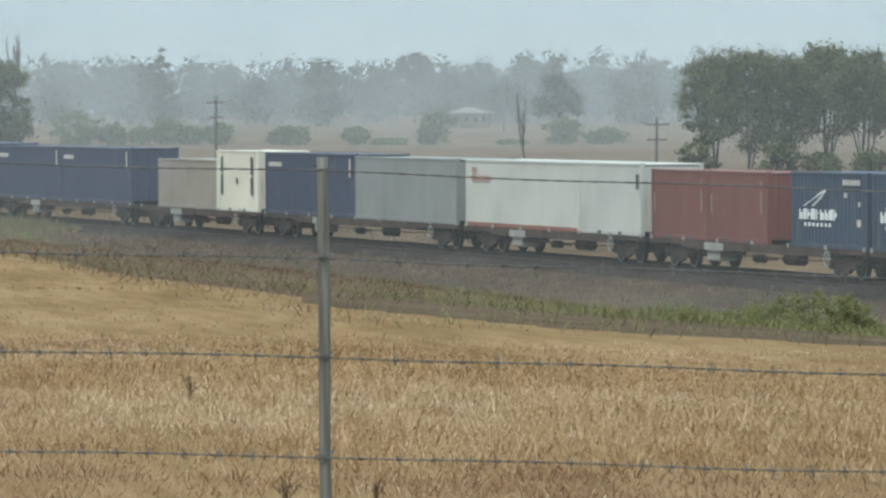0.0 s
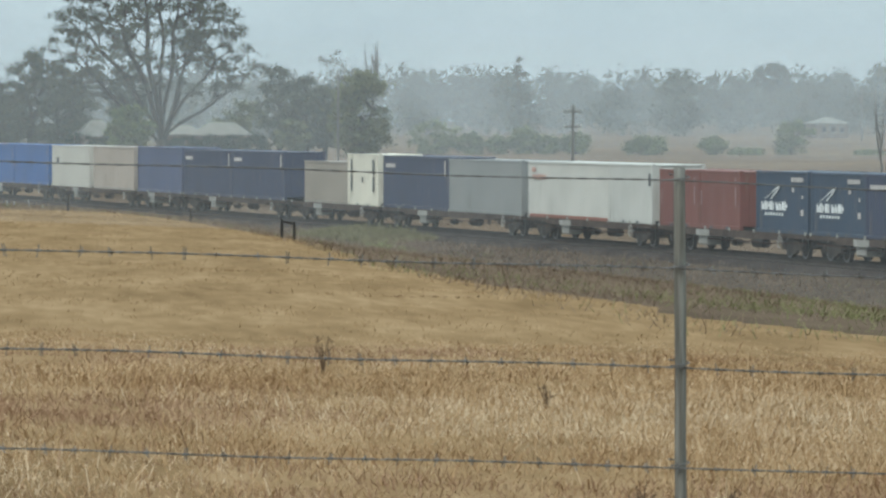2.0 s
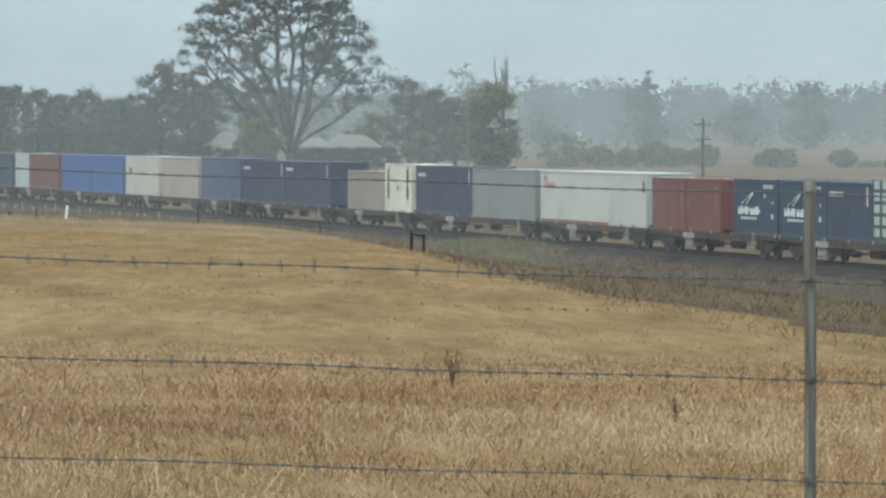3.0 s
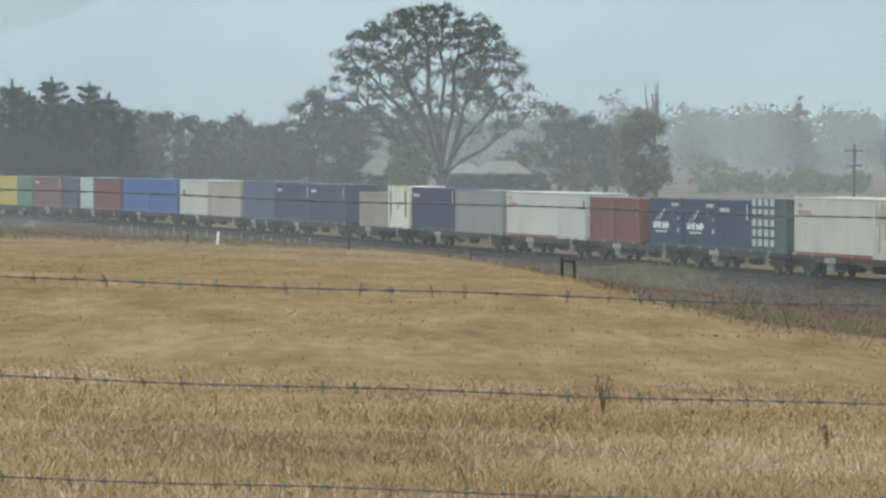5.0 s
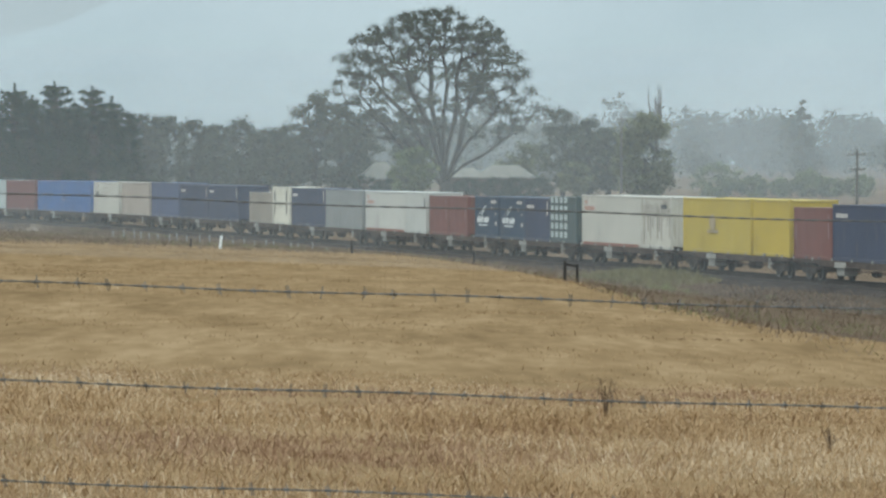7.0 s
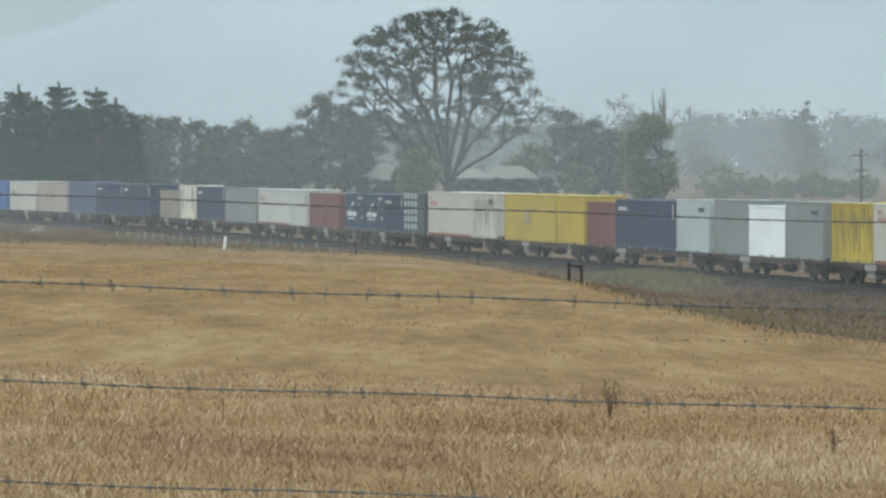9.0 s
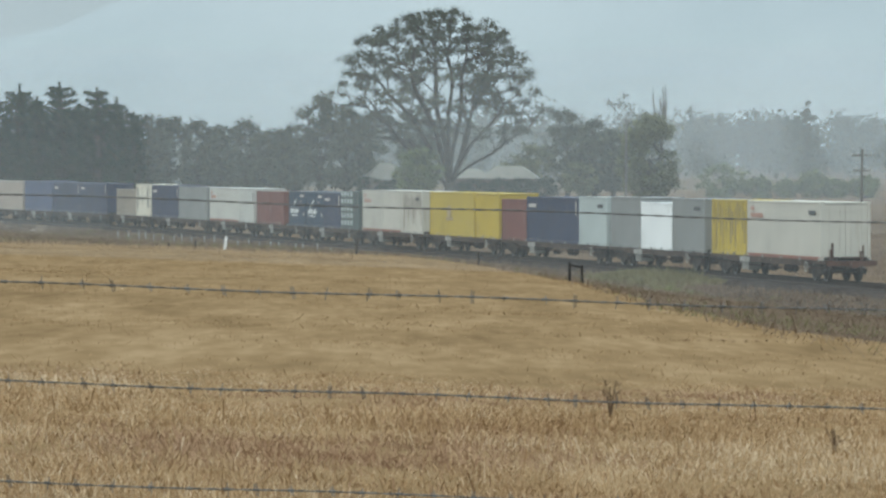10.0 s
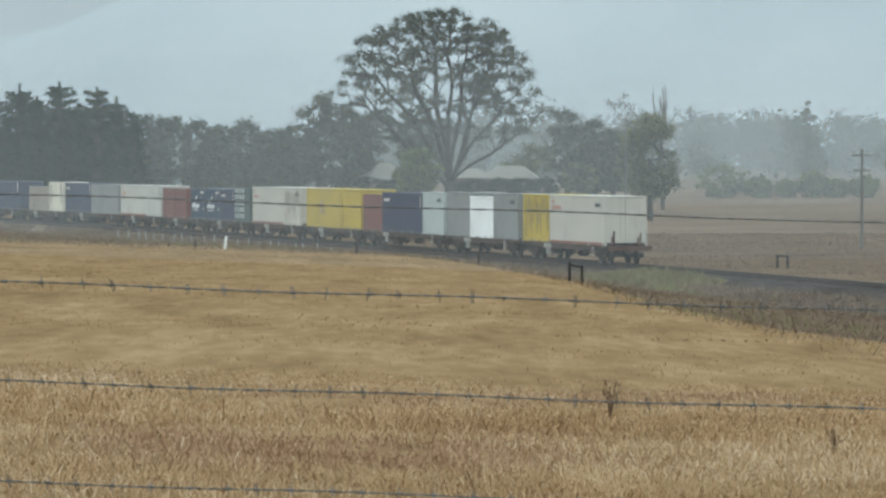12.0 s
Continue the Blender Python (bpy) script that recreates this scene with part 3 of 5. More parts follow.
def wagon(s0, s1, last):
    """A skeletal container wagon: centre sill, side sills, cross bearers, bogies with turning wheelsets, couplers and gear."""
    length = s1 - s0
    h, half = length / 2, length / 2 - 2.2
    base = new("container_wagon")
    tagged(base, "dark grimy steel flat wagon loaded with containers" if not last else "dark grimy rearmost flat wagon with rusty end", "wagon", "wagons of the train")
    sill = Solid().box(-h, -.3, .62, h, .3, .98, .03)
    part("centre_sill", sill.data("centre_sill", STEEL), base)
    for y in (-1, 1):
        belly = h * .62
        y0 = y * 1.2 - .06
        ring = [(-h, y0, .82), (-belly - .8, y0, .82), (-belly, y0, .7), (belly, y0, .7), (belly + .8, y0, .82), (h, y0, .82), (h, y0, 1.0), (-h, y0, 1.0)]
        part("side_sill", Solid().prism(ring, (0, .12, 0)).data("side_sill", SILL), base, "rust-brown side sill")
    for x in np.linspace(-h + .15, h - .15, max(5, int(length / 2.4))):
        part("cross_bearer", Solid().box(x - .09, -1.13, .8, x + .09, 1.13, .97).data("cross_bearer", STEEL), base)
    for x in np.arange(-h + .2, h, 3.05):
        part("lock_pin", Solid().box(x - .09, -1.29, .96, x + .09, -1.262, 1.1).data("lock_pin", PALEBOX), base, "pale container lock")
    part("brake_box", Solid().box(-h * .45, -1.15, .3, -h * .45 + 1.1, -.5, .78, .05).data("brake_box", PALEBOX), base, "pale grey equipment box")
    part("sign_panel", Solid().box(-h * .45, -1.275, .68, -h * .45 + 1.7, -1.262, .95).data("sign_panel", PALEBOX), base, "pale weathered panel on the sill")
    part("air_reservoir", Solid().tube([(h * .2, -.75, .52), (h * .2 + 1.3, -.75, .52)], .2, 12).data("air_reservoir", STEEL), base)
    part("brake_pipe", Solid().tube([(-h + .4, -1.08, .66), (-h * .5, -1.08, .56), (h * .5, -1.08, .56), (h - .4, -1.08, .66)], .028, 6).data("brake_pipe", RUST), base)
    part("brake_cylinder", Solid().tube([(-h * .12, -.62, .46), (-h * .12 + .7, -.62, .46)], [.15, .15], 10).tube([(-h * .12 + .7, -.62, .46), (-h * .12 + 1.8, -.62, .46)], .03, 6).data("brake_cylinder", STEEL), base)
    for x in (-h + .55, h - .55):
        step = Solid()
        for k in (-.2, .2):
            step.tube([(x + k, -1.24, .84), (x + k, -1.24, .34)], .018, 5)
        for z in (.36, .58):
            step.tube([(x - .2, -1.24, z), (x + .2, -1.24, z)], .018, 5)
        part("step_iron", step.data("step_iron", STEEL), base)
    brake = Solid()
    for i in range(16):
        a, b = 2 * math.pi * i / 16, 2 * math.pi * (i + 1) / 16
        brake.tube([(h - 3.0 + .24 * math.cos(a), -1.3, .66 + .24 * math.sin(a)), (h - 3.0 + .24 * math.cos(b), -1.3, .66 + .24 * math.sin(b))], .02, 5)
    for a in (0, 2.1, 4.2):
        brake.tube([(h - 3.0, -1.3, .66), (h - 3.0 + .24 * math.cos(a), -1.3, .66 + .24 * math.sin(a))], .015, 5)
    brake.tube([(h - 3.0, -1.3, .66), (h - 3.0, -1.1, .66)], .03, 6)
    part("hand_brake_wheel", brake.data("hand_brake_wheel", PALEBOX), base, "pale hand brake wheel")
    for k in (-1, 1):
        c = Solid().box(min(k * h, k * (h + .45)), -.11, .72, max(k * h, k * (h + .45)), .11, .94, .02)
        c.box(min(k * (h + .3), k * (h + .55)), -.17, .68, max(k * (h + .3), k * (h + .55)), .17, .98, .04)
        part("coupler", c.data("coupler", RUST), base)
        b = part("bogie", BOGIE, base, "", pose(k * half, 0, 0))
        for x in (-.9, .9):
            w = part("wheelset", WHEELSET, b, "", pose(x, 0, .46))
            SPIN.append((w, x))
    return base, half


def build_train():
    for i, (s0, s1, loads) in enumerate(TRAIN):
        last = i == len(TRAIN) - 1
        mid = (s0 + s1) / 2
        base, half = wagon(s0, s1, last)
        MOVING.append((base, mid, half, Matrix.Identity(4)))
        for s, length, height, colour, wall, label, mark, rail in loads:
            ob = container(length, height, colour, label, wall, rail, mark=mark)
            MOVING.append((ob, mid, half, pose(s + length / 2 - mid, 0, 1.0)))
            if last and length == L40:
                soot = Solid()
                for y, w, z in ((-.72, .12, .5), (-.66, .06, .8), (.78, .10, .45), (.85, .05, .7)):
                    soot.box(length / 2 + .004, y - w, .02, length / 2 + .012, y + w, z)
                part("soot_stain", soot.data("soot_stain", RUST), ob, "brown soot stain above the wagon end")
        if last:
            h = (s1 - s0) / 2
            for y in (-.75, .8):
                part("end_stanchion", Solid().box(h - .16, y - .09, .8, h - .02, y + .09, 1.12, .02).data("end_stanchion", STEEL), base, "grimy end stanchion")
            part("end_sill", Solid().box(h - .08, -1.22, .74, h + .04, 1.22, .99, .03).data("end_sill", RUST), base, "rusty end sill")
        base.matrix_basis = carriage(mid, half, 0)


build_train()


# ---- the wire fence in front of the camera ----
FENCE = 13.5


def fence_line(x):
    """The ground's height along the fence."""
    return ground_at(x, FENCE)


def barb_data(seed):
    b, rng = Solid(), random.Random(seed)
    for k in range(2):
        a = rng.uniform(0, 3.14)
        d = Vector((rng.uniform(-.25, .25), math.cos(a), math.sin(a))).normalized() * .019
        o = Vector((k * .006, 0, 0))
        b.tube([o - d, o + d], .0013, 4)
    b.tube([(-.007, 0, 0), (.012, 0, 0)], .0038, 5)
    return b.data("barb", WIRE)


BARBS = [barb_data(k) for k in range(4)]


def build_fence():
    px = FENCE * math.tan(radians(6.25))
    top = EYE - .138
    post = new("fence_post")
    tagged(post, "weathered grey split timber post of a wire fence", "post", "fence posts")
    post.location = (px, FENCE, 0)
    s, rng = Solid(), random.Random(3)
    zs = np.linspace(ground_at(px, FENCE) - .3, top, 26)
    ring_n, verts, faces = 10, [], []
    for z in zs:
        for k in range(ring_n):
            a = 2 * math.pi * k / ring_n
            r = .0158 * (1 + .16 * math.sin(3 * a + 1) + .06 * math.sin(z * 9 + k)) * (1.06 - .1 * (k % 3 == 0))
            verts.append((r * math.cos(a) - .006 * (z - top) * .9, r * math.sin(a), z))
    for i in range(len(zs) - 1):
        for k in range(ring_n):
            faces.append((i * ring_n + k, i * ring_n + (k + 1) % ring_n, (i + 1) * ring_n + (k + 1) % ring_n, (i + 1) * ring_n + k))
    faces.append(tuple(range((len(zs) - 1) * ring_n, len(zs) * ring_n)))
    part("post_body", mesh_of("post_body", verts, faces, POSTWOOD, True), post)
    others = []
    for k, x in enumerate((px - 6.5, px + 6.5)):
        o = copy_thing(post, pose(x, FENCE, -.036 * (x - px)))
        others.append(o)
    drops = (.178, .425, .703, .985)
    for n, drop in enumerate(drops):
        wire = new("barbed_wire" if n else "plain_wire")
        tagged(wire, "taut rusty-grey barbed wire strand between fence posts" if n else "plain taut grey top wire of the fence", "wire", "fence wires")
        s, b = Solid(), Solid()
        xs = np.arange(px - 6.5, px + 6.51, .1)
        pts = []
        for x in xs:
            f = ((x - px) / 6.5) % 1
            z = EYE - drop - .036 * (x - px) - .02 * 4 * f * (1 - f) * .5 + .0025 * math.sin(x * 5.3 + n)
            pts.append((x, FENCE - .026, z))
        for twist in (0, math.pi):
            fine = []
            for i in range(len(pts) - 1):
                for k in range(4):
                    a = twist + (i * 4 + k) * math.pi / 2
                    q = Vector(pts[i]).lerp(Vector(pts[i + 1]), k / 4)
                    fine.append(q + Vector((0, .0016 * math.cos(a), .0016 * math.sin(a))))
            s.tube(fine, .0014, 4)
        part("strand", s.data("strand", WIRE), wire)
        rng = random.Random(n)
        for p in pts if n else ():
            part("barb", BARBS[rng.randrange(4)], wire, "", pose(p[0] + rng.uniform(-.012, .012), p[1], p[2], rng.uniform(0, 180)))
        for x in (px, px - 6.5):
            t = Solid()
            z = EYE - drop - .036 * (x - px)
            loop = [(x + .029 * math.cos(a), FENCE + .03 * math.sin(a), z + .012 + .003 * a) for a in np.linspace(-2.6, 3.4, 14)]
            t.tube(loop, .0022, 5)
            part("tie_wire", t.data("tie_wire", WIRE), wire)


build_fence()


# ---- grass ----
def blades(x, y, height, width, lean, material, name, rng, z=None, plain=False):
    """Thin bent blades, one quad each pair of segments."""
    n = len(x)
    z = ground_z(x, y) if z is None else z
    a = rng.uniform(0, 2 * math.pi, n)
    u = np.stack([np.cos(a), np.sin(a) * .3, np.zeros(n)], 1) * width[:, None] / 2
    b = rng.uniform(0, 2 * math.pi, n)
    d = np.stack([np.cos(b), np.sin(b), np.zeros(n)], 1) * (lean * height)[:, None]
    p0 = np.stack([x, y, z - .02], 1)
    p1 = p0 + d * .35 + np.array([0, 0, 1]) * (height * .6)[:, None]
    p2 = p0 + d + np.array([0, 0, 1]) * (height * (1 - .35 * lean))[:, None]
    if plain:
        return np.stack([p0 - u, p0 + u, p2 + u * .2, p2 - u * .2], 1)
    lower = np.stack([p0 - u, p0 + u, p1 + u * .8, p1 - u * .8], 1)
    upper = np.stack([p1 - u * .8, p1 + u * .8, p2 + u * .15, p2 - u * .15], 1)
    return np.concatenate([lower, upper])


def field(rng, n, a0, a1, d0, d1):
    a = np.radians(rng.uniform(a0, a1, n))
    d = np.sqrt(rng.uniform(d0 * d0, d1 * d1, n))
    return d * np.sin(a), d * np.cos(a), d, np.degrees(a)


def patchy(x, y, scale, seed=0.0):
    return np.sin(x * scale + 1.3 * np.sin(y * scale * .7 + seed)) * np.cos(y * scale * .8 + 1.7 * np.sin(x * scale * .6 - seed))


def build_grass():
    rng = np.random.default_rng(7)
    x, y, d, a = field(rng, 460000, -6.3, 14, 15.5, 44)
    edge = np.interp(a, CREST_AT, CREST)
    lim = np.minimum(edge + 2, 37.5 + 2.0 * patchy(x, y, .4))
    clump = patchy(x, y, 1.9, .4) * .5 + patchy(x, y, 4.3) * .5
    wide = patchy(x, y, .55, 2.2) * .6 + patchy(x, y, 1.1, 5.0) * .4
    keep = (d < lim) & (rng.random(len(x)) < .66 + .34 * clump)
    x, y, d, clump, wide = x[keep], y[keep], d[keep], clump[keep], wide[keep]
    n = len(x)
    h = np.clip(rng.normal(.066, .028, n), .012, .2) * (1 + .45 * clump - .2 * wide) * np.interp(lim[keep] - d, (0, 9), (.25, 1)) * (1 + 1.0 * (rng.random(n) < .02))
    russet = wide + rng.normal(0, .25, n) > .46
    for name, m, pick, label in (("tall_grass", STRAW, ~russet, "tall dry golden grass beyond the fence"), ("seed_grass", RUSSET, russet, "patches of reddish-brown seeding grass")):
        k = pick.sum()
        me = quads(name, blades(x[pick], y[pick], h[pick], rng.uniform(.0022, .0058, k) * (.7 + d[pick] / 45), rng.uniform(.4, 1.7, k), m, "", rng), m)
        tagged(new(name, me), label, "grass", kind="stuff")
    x, y, d, a = field(rng, 480000, -6.3, 8, 34, 158)
    edge = np.interp(a, CREST_AT, CREST)
    streak = patchy(x, y, .42, 1.0) * .5 + patchy(x, y, 1.3, 3.0) * .5
    keep = (d < edge + 4) & (streak + rng.normal(0, .4, len(x)) > .3)
    x, y, d = x[keep], y[keep], d[keep]
    h = np.clip(rng.normal(.036, .014, len(x)), .01, .09)
    me = quads("short_turf", blades(x, y, h, .006 + d * .0002, rng.uniform(.4, 1.2, len(x)), TURF, "", rng, plain=True), TURF)
    tagged(new("short_turf", me), "short grazed straw-coloured turf of the paddock", "grass", kind="stuff")
    # tussocks: clusters of darker and paler blades that mottle the grazed slope
    cx, cy, cd, ca = field(rng, 6500, -6.3, 9, 36, 156)
    keep = (cd < np.interp(ca, CREST_AT, CREST) + 2) & (rng.random(len(cx)) < .62 + .38 * patchy(cx, cy, .16, 3.0))
    cx, cy, cd = cx[keep], cy[keep], cd[keep]
    dark = patchy(cx, cy, .11, 1.0) + rng.normal(0, .5, len(cx)) > -.1
    wide = rng.uniform(.12, .42, len(cx)) * np.interp(cd, (36, 150), (.6, 1.3))
    for name, m, pick, per, label in (("tussock_grass", TUSSOCK, dark, 20, "low brown tussocks dotted over the paddock"), ("pale_tussock_grass", STRAW, ~dark, 14, "low pale straw tussocks dotted over the paddock")):
        k = pick.sum() * per
        ox, oy = rng.normal(0, 1, k), rng.normal(0, 1, k)
        w = np.repeat(wide[pick], per)
        x, y = np.repeat(cx[pick], per) + ox * w, np.repeat(cy[pick], per) + oy * w * .6
        d = np.hypot(x, y)
        h = np.clip(rng.normal(.034, .012, k), .01, .07) * np.exp(-(ox ** 2 + oy ** 2) * .25) * np.interp(d, (36, 150), (.8, 1.25))
        me = quads(name, blades(x, y, h, .02 + d * .0005, rng.uniform(.8, 2.0, k), m, "", rng, plain=True), m)
        tagged(new(name, me), label, "grass", kind="stuff")
    x, y, d, a = field(rng, 700000, -6, 14.5, 40, 360)
    za = zone(x, y)
    keep = (za > -.02) & (za < 3) & (rng.random(len(x)) < .6 + .4 * patchy(x, y, .3, 2.0))
    x, y, d, a, za = x[keep], y[keep], d[keep], a[keep], za[keep]
    off = -line_side(x, y)
    keep = (off > 1.75) & ((off < 45) | (za < 1.2)) & (rng.random(len(x)) < np.where((a > 3) & (off < 7), .35, 1))
    x, y, d, a, za, off = x[keep], y[keep], d[keep], a[keep], za[keep], off[keep]
    green = (.5 * patchy(x, y, .13, 1.0) + .3 * patchy(x, y, .5, 2.0) + .85 * smooth(4.5, 9.0, a) - .9 * (1 - smooth(6, 9, off)) + rng.normal(0, .3, len(x))) > .6
    h = np.clip(rng.normal(.13, .06, len(x)), .03, .4) * np.interp(off, (1.75, 2.5, 4, 6, 12), (.7, 1.1, 1.5, 1.5, .9))
    w = .004 + d * .00016
    z = np.where(off < 13, np.maximum(np.interp(off, (1.5, 2.5, 5.5, 9, 14), (-.24, -.46, -.72, -1.15, -1.9)), ground_z(x, y)), ground_z(x, y))
    for name, m, pick, label in (("rough_grass", ROUGH, ~green, "rough brown uncut grass on the railway bank"), ("green_weeds", WEEDS, green, "lush green weeds in the ditch below the track")):
        me = quads(name, blades(x[pick], y[pick], h[pick], w[pick], rng.uniform(.3, 1.3, pick.sum()), m, "", rng, z[pick], True), m)
        tagged(new(name, me), label, "grass", kind="stuff")
    # uncut growth along the foot of the bank, thinner where the bare bank faces the near end of the line
    n = 230000
    st, off = rng.uniform(-330, 75, n), rng.uniform(2.6, 15, n)
    x, y, _ = on_line(st, -off)
    keep = rng.random(n) < np.interp(st, (-330, -40, 0, 75), (1, .9, .3, .16)) * np.interp(off, (2.6, 5, 15), (.35, .85, 1)) * (.75 + .25 * patchy(x, y, .5, 2.0))
    x, y, st, off = x[keep], y[keep], st[keep], off[keep]
    n, d = len(x), np.hypot(x, y)
    h = np.clip(rng.normal(.26, .1, n), .06, .6) * (1 + .35 * patchy(x, y, .9, 1.0)) * np.interp(st, (-60, 0, 75), (1, .7, .5))
    z = np.maximum(np.interp(off, (2.5, 5.5, 9, 14), (-.46, -.72, -1.15, -1.9)), ground_z(x, y))
    green = .5 * patchy(x, y, .22, 3.0) + .9 * smooth(-10, 45, st) * smooth(6, 10, off) + rng.normal(0, .25, n) > .62
    for name, m, pick, label in (("bank_grass", ROUGH, ~green, "tall brown uncut grass along the railway bank"), ("bank_weeds", WEEDS, green, "patches of dull green weeds along the railway bank")):
        me = quads(name, blades(x[pick], y[pick], h[pick], .006 + d[pick] * .0002, rng.uniform(.2, .9, pick.sum()), m, "", rng, z[pick], True), m)
        tagged(new(name, me), label, "grass", kind="stuff")
    # a pale stand of tall grass that hides the track for a stretch
    n = 7000
    st, off = rng.uniform(-66, -47, n), rng.uniform(1.9, 5.5, n)
    x, y, _ = on_line(st, -off)
    h = np.clip(rng.normal(.46, .2, n), .1, 1.0) * np.interp(st, (-66, -60, -53, -47), (.4, 1, 1, .35))
    z = np.interp(off, (1.5, 2.5, 5.5), (-.24, -.46, -.72))
    me = quads("tall_pale_grass", blades(x, y, h, np.full(n, .05), rng.uniform(.2, .8, n), TURF, "", rng, z, True), PALEGRASS)
    tagged(new("tall_pale_grass", me), "tall pale yellow-green grass beside the track", "grass", kind="stuff")
    x, y, d, a = field(rng, 200000, -1, 8, 225, 430)
    side = line_side(x, y)
    keep = (side > 3.2) & (rng.random(len(x)) < .6 + .4 * patchy(x, y, .16, 4.0))
    x, y, d = x[keep], y[keep], d[keep]
    h = np.clip(rng.normal(.14, .06, len(x)), .03, .4)
    z = np.where(side[keep] < 8, np.maximum(np.interp(side[keep], (2.5, 5.5, 9), (-.46, -.72, -1.3)), ground_z(x, y)), ground_z(x, y))
    me = quads("pasture_grass", blades(x, y, h, .005 + d * .00016, rng.uniform(.3, 1.2, len(x)), ROUGH, "", rng, z, True), ROUGH)
    tagged(new("pasture_grass", me), "brown uncut pasture grass beyond the track", "grass", kind="stuff")


build_grass()


# ---- trees ----
def bearing(t_yaw, sight):
    """The compass angle (radians, clockwise from the y axis) of a sight line from the camera's stand, turned t_yaw degrees."""
    return radians(t_yaw) + math.atan((sight - 784) / 8500)


def spot(yaw, sight, d):
    a = bearing(yaw, sight)
    return d * math.sin(a), d * math.cos(a)


def limbs(targets, trunk, rng, tip=.035, rise=.25, spread=0.0, mains=()):
    """Joins crown points to a trunk by branching limbs. Returns tubes as (points, radii)."""
    nodes = [Vector(p) for p in trunk]
    parent = [-1] + list(range(len(trunk) - 1))
    gone = [0.0]
    for i in range(1, len(nodes)):
        gone.append(gone[-1] + (nodes[i] - nodes[i - 1]).length)
    paths = []
    for start, chain in mains:
        last, path = start, [start]
        for w in chain:
            nodes.append(Vector(w))
            parent.append(last)
            gone.append(gone[last] + (nodes[-1] - nodes[last]).length * .35)
            last = len(nodes) - 1
            path.append(last)
        paths.append(path)
    order = sorted(targets, key=lambda p: (Vector(p) - nodes[-1]).length)
    for p in order:
        p = Vector(p)
        best, where = 1e9, 0
        for i, q in enumerate(nodes):
            if i < 1:
                continue
            v = p - q
            cost = v.length + max(0, -v.z) * 2.5 + max(0, v.length - v.z * 1.6) * .25 + spread * gone[i]
            if cost < best:
                best, where = cost, i
        q = nodes[where]
        k = max(2, int((p - q).length / 1.1))
        path, last = [where], where
        bend = Vector((rng.uniform(-1, 1), rng.uniform(-1, 1), rng.uniform(-.2, .5))) * .12 * (p - q).length
        for j in range(1, k + 1):
            f = j / k
            w = q.lerp(p, f) + Vector((0, 0, -1)) * rise * (p - q).length * f * (1 - f) + bend * f * (1 - f) * 2
            nodes.append(w)
            parent.append(last)
            gone.append(gone[last] + (w - nodes[last]).length)
            last = len(nodes) - 1
            path.append(last)
        paths.append(path)
    load = [0] * len(nodes)
    for path in paths:
        i = path[-1]
        while i >= 0:
            load[i] += 1
            i = parent[i]
    radius = [tip * max(1, n) ** .52 for n in load]
    out = [([nodes[i] for i in range(len(trunk))], [max(radius[i], .05) for i in range(len(trunk))])]
    for path in paths:
        r = [radius[i] for i in path]
        r[0] = min(r[0], r[1] * 1.15)
        out.append(([nodes[i] for i in path], r))
    return out


def leaf_cloud(centres, sizes, count, leaf, rng, flat=.7, droop=0.0):
    """Small leaf sprays scattered round clump centres: quads (n, 4, 3)."""
    c = np.repeat(np.asarray(centres, float), count, axis=0)
    s = np.repeat(np.asarray(sizes, float), count)
    n = len(c)
    v = rng.normal(0, 1, (n, 3))
    v /= np.linalg.norm(v, axis=1)[:, None]
    r = np.clip(np.abs(rng.normal(0, .68, n)), 0, 1.4)
    off = v * (r * s)[:, None] * np.array([1, 1, flat])
    off[:, 2] -= droop * s * rng.random(n)
    p = c + off
    a, b = rng.normal(0, 1, (n, 3)), rng.normal(0, 1, (n, 3))
    a /= np.linalg.norm(a, axis=1)[:, None]
    b = np.cross(a, b)
    b /= np.linalg.norm(b, axis=1)[:, None]
    w = leaf * rng.uniform(.5, 1.3, n)
    a, b = a * w[:, None], b * (w * .5)[:, None]
    return np.stack([p - a, p - b, p + a, p + b], 1)


def tree(name, label, x, y, targets, sizes, trunk, leaves, bark, count, leaf, seed, tip=.035, flat=.7, droop=0.0, category="tree", rise=.25, skip=0.0, spread=.3, mains=(), clumps=None):
    rng, nrg = random.Random(seed), np.random.default_rng(seed)
    base = new(name)
    tagged(base, label, category)
    base.location = (x, y, ground_at(x, y))
    wood = Solid()
    for pts, radii in limbs(targets, trunk, rng, tip, rise, spread, mains):
        wood.tube(pts, radii, 5, True)
    part("trunk", wood.data("trunk", bark, True), base)
    if count:
        keep = [i for i in range(len(targets)) if rng.random() >= skip]
        if clumps:
            targets, sizes = clumps
            keep = range(len(targets))
        part("crown", quads("crown", leaf_cloud([targets[i] for i in keep], [sizes[i] for i in keep], count, leaf, nrg, flat, droop), leaves), base)
    return base


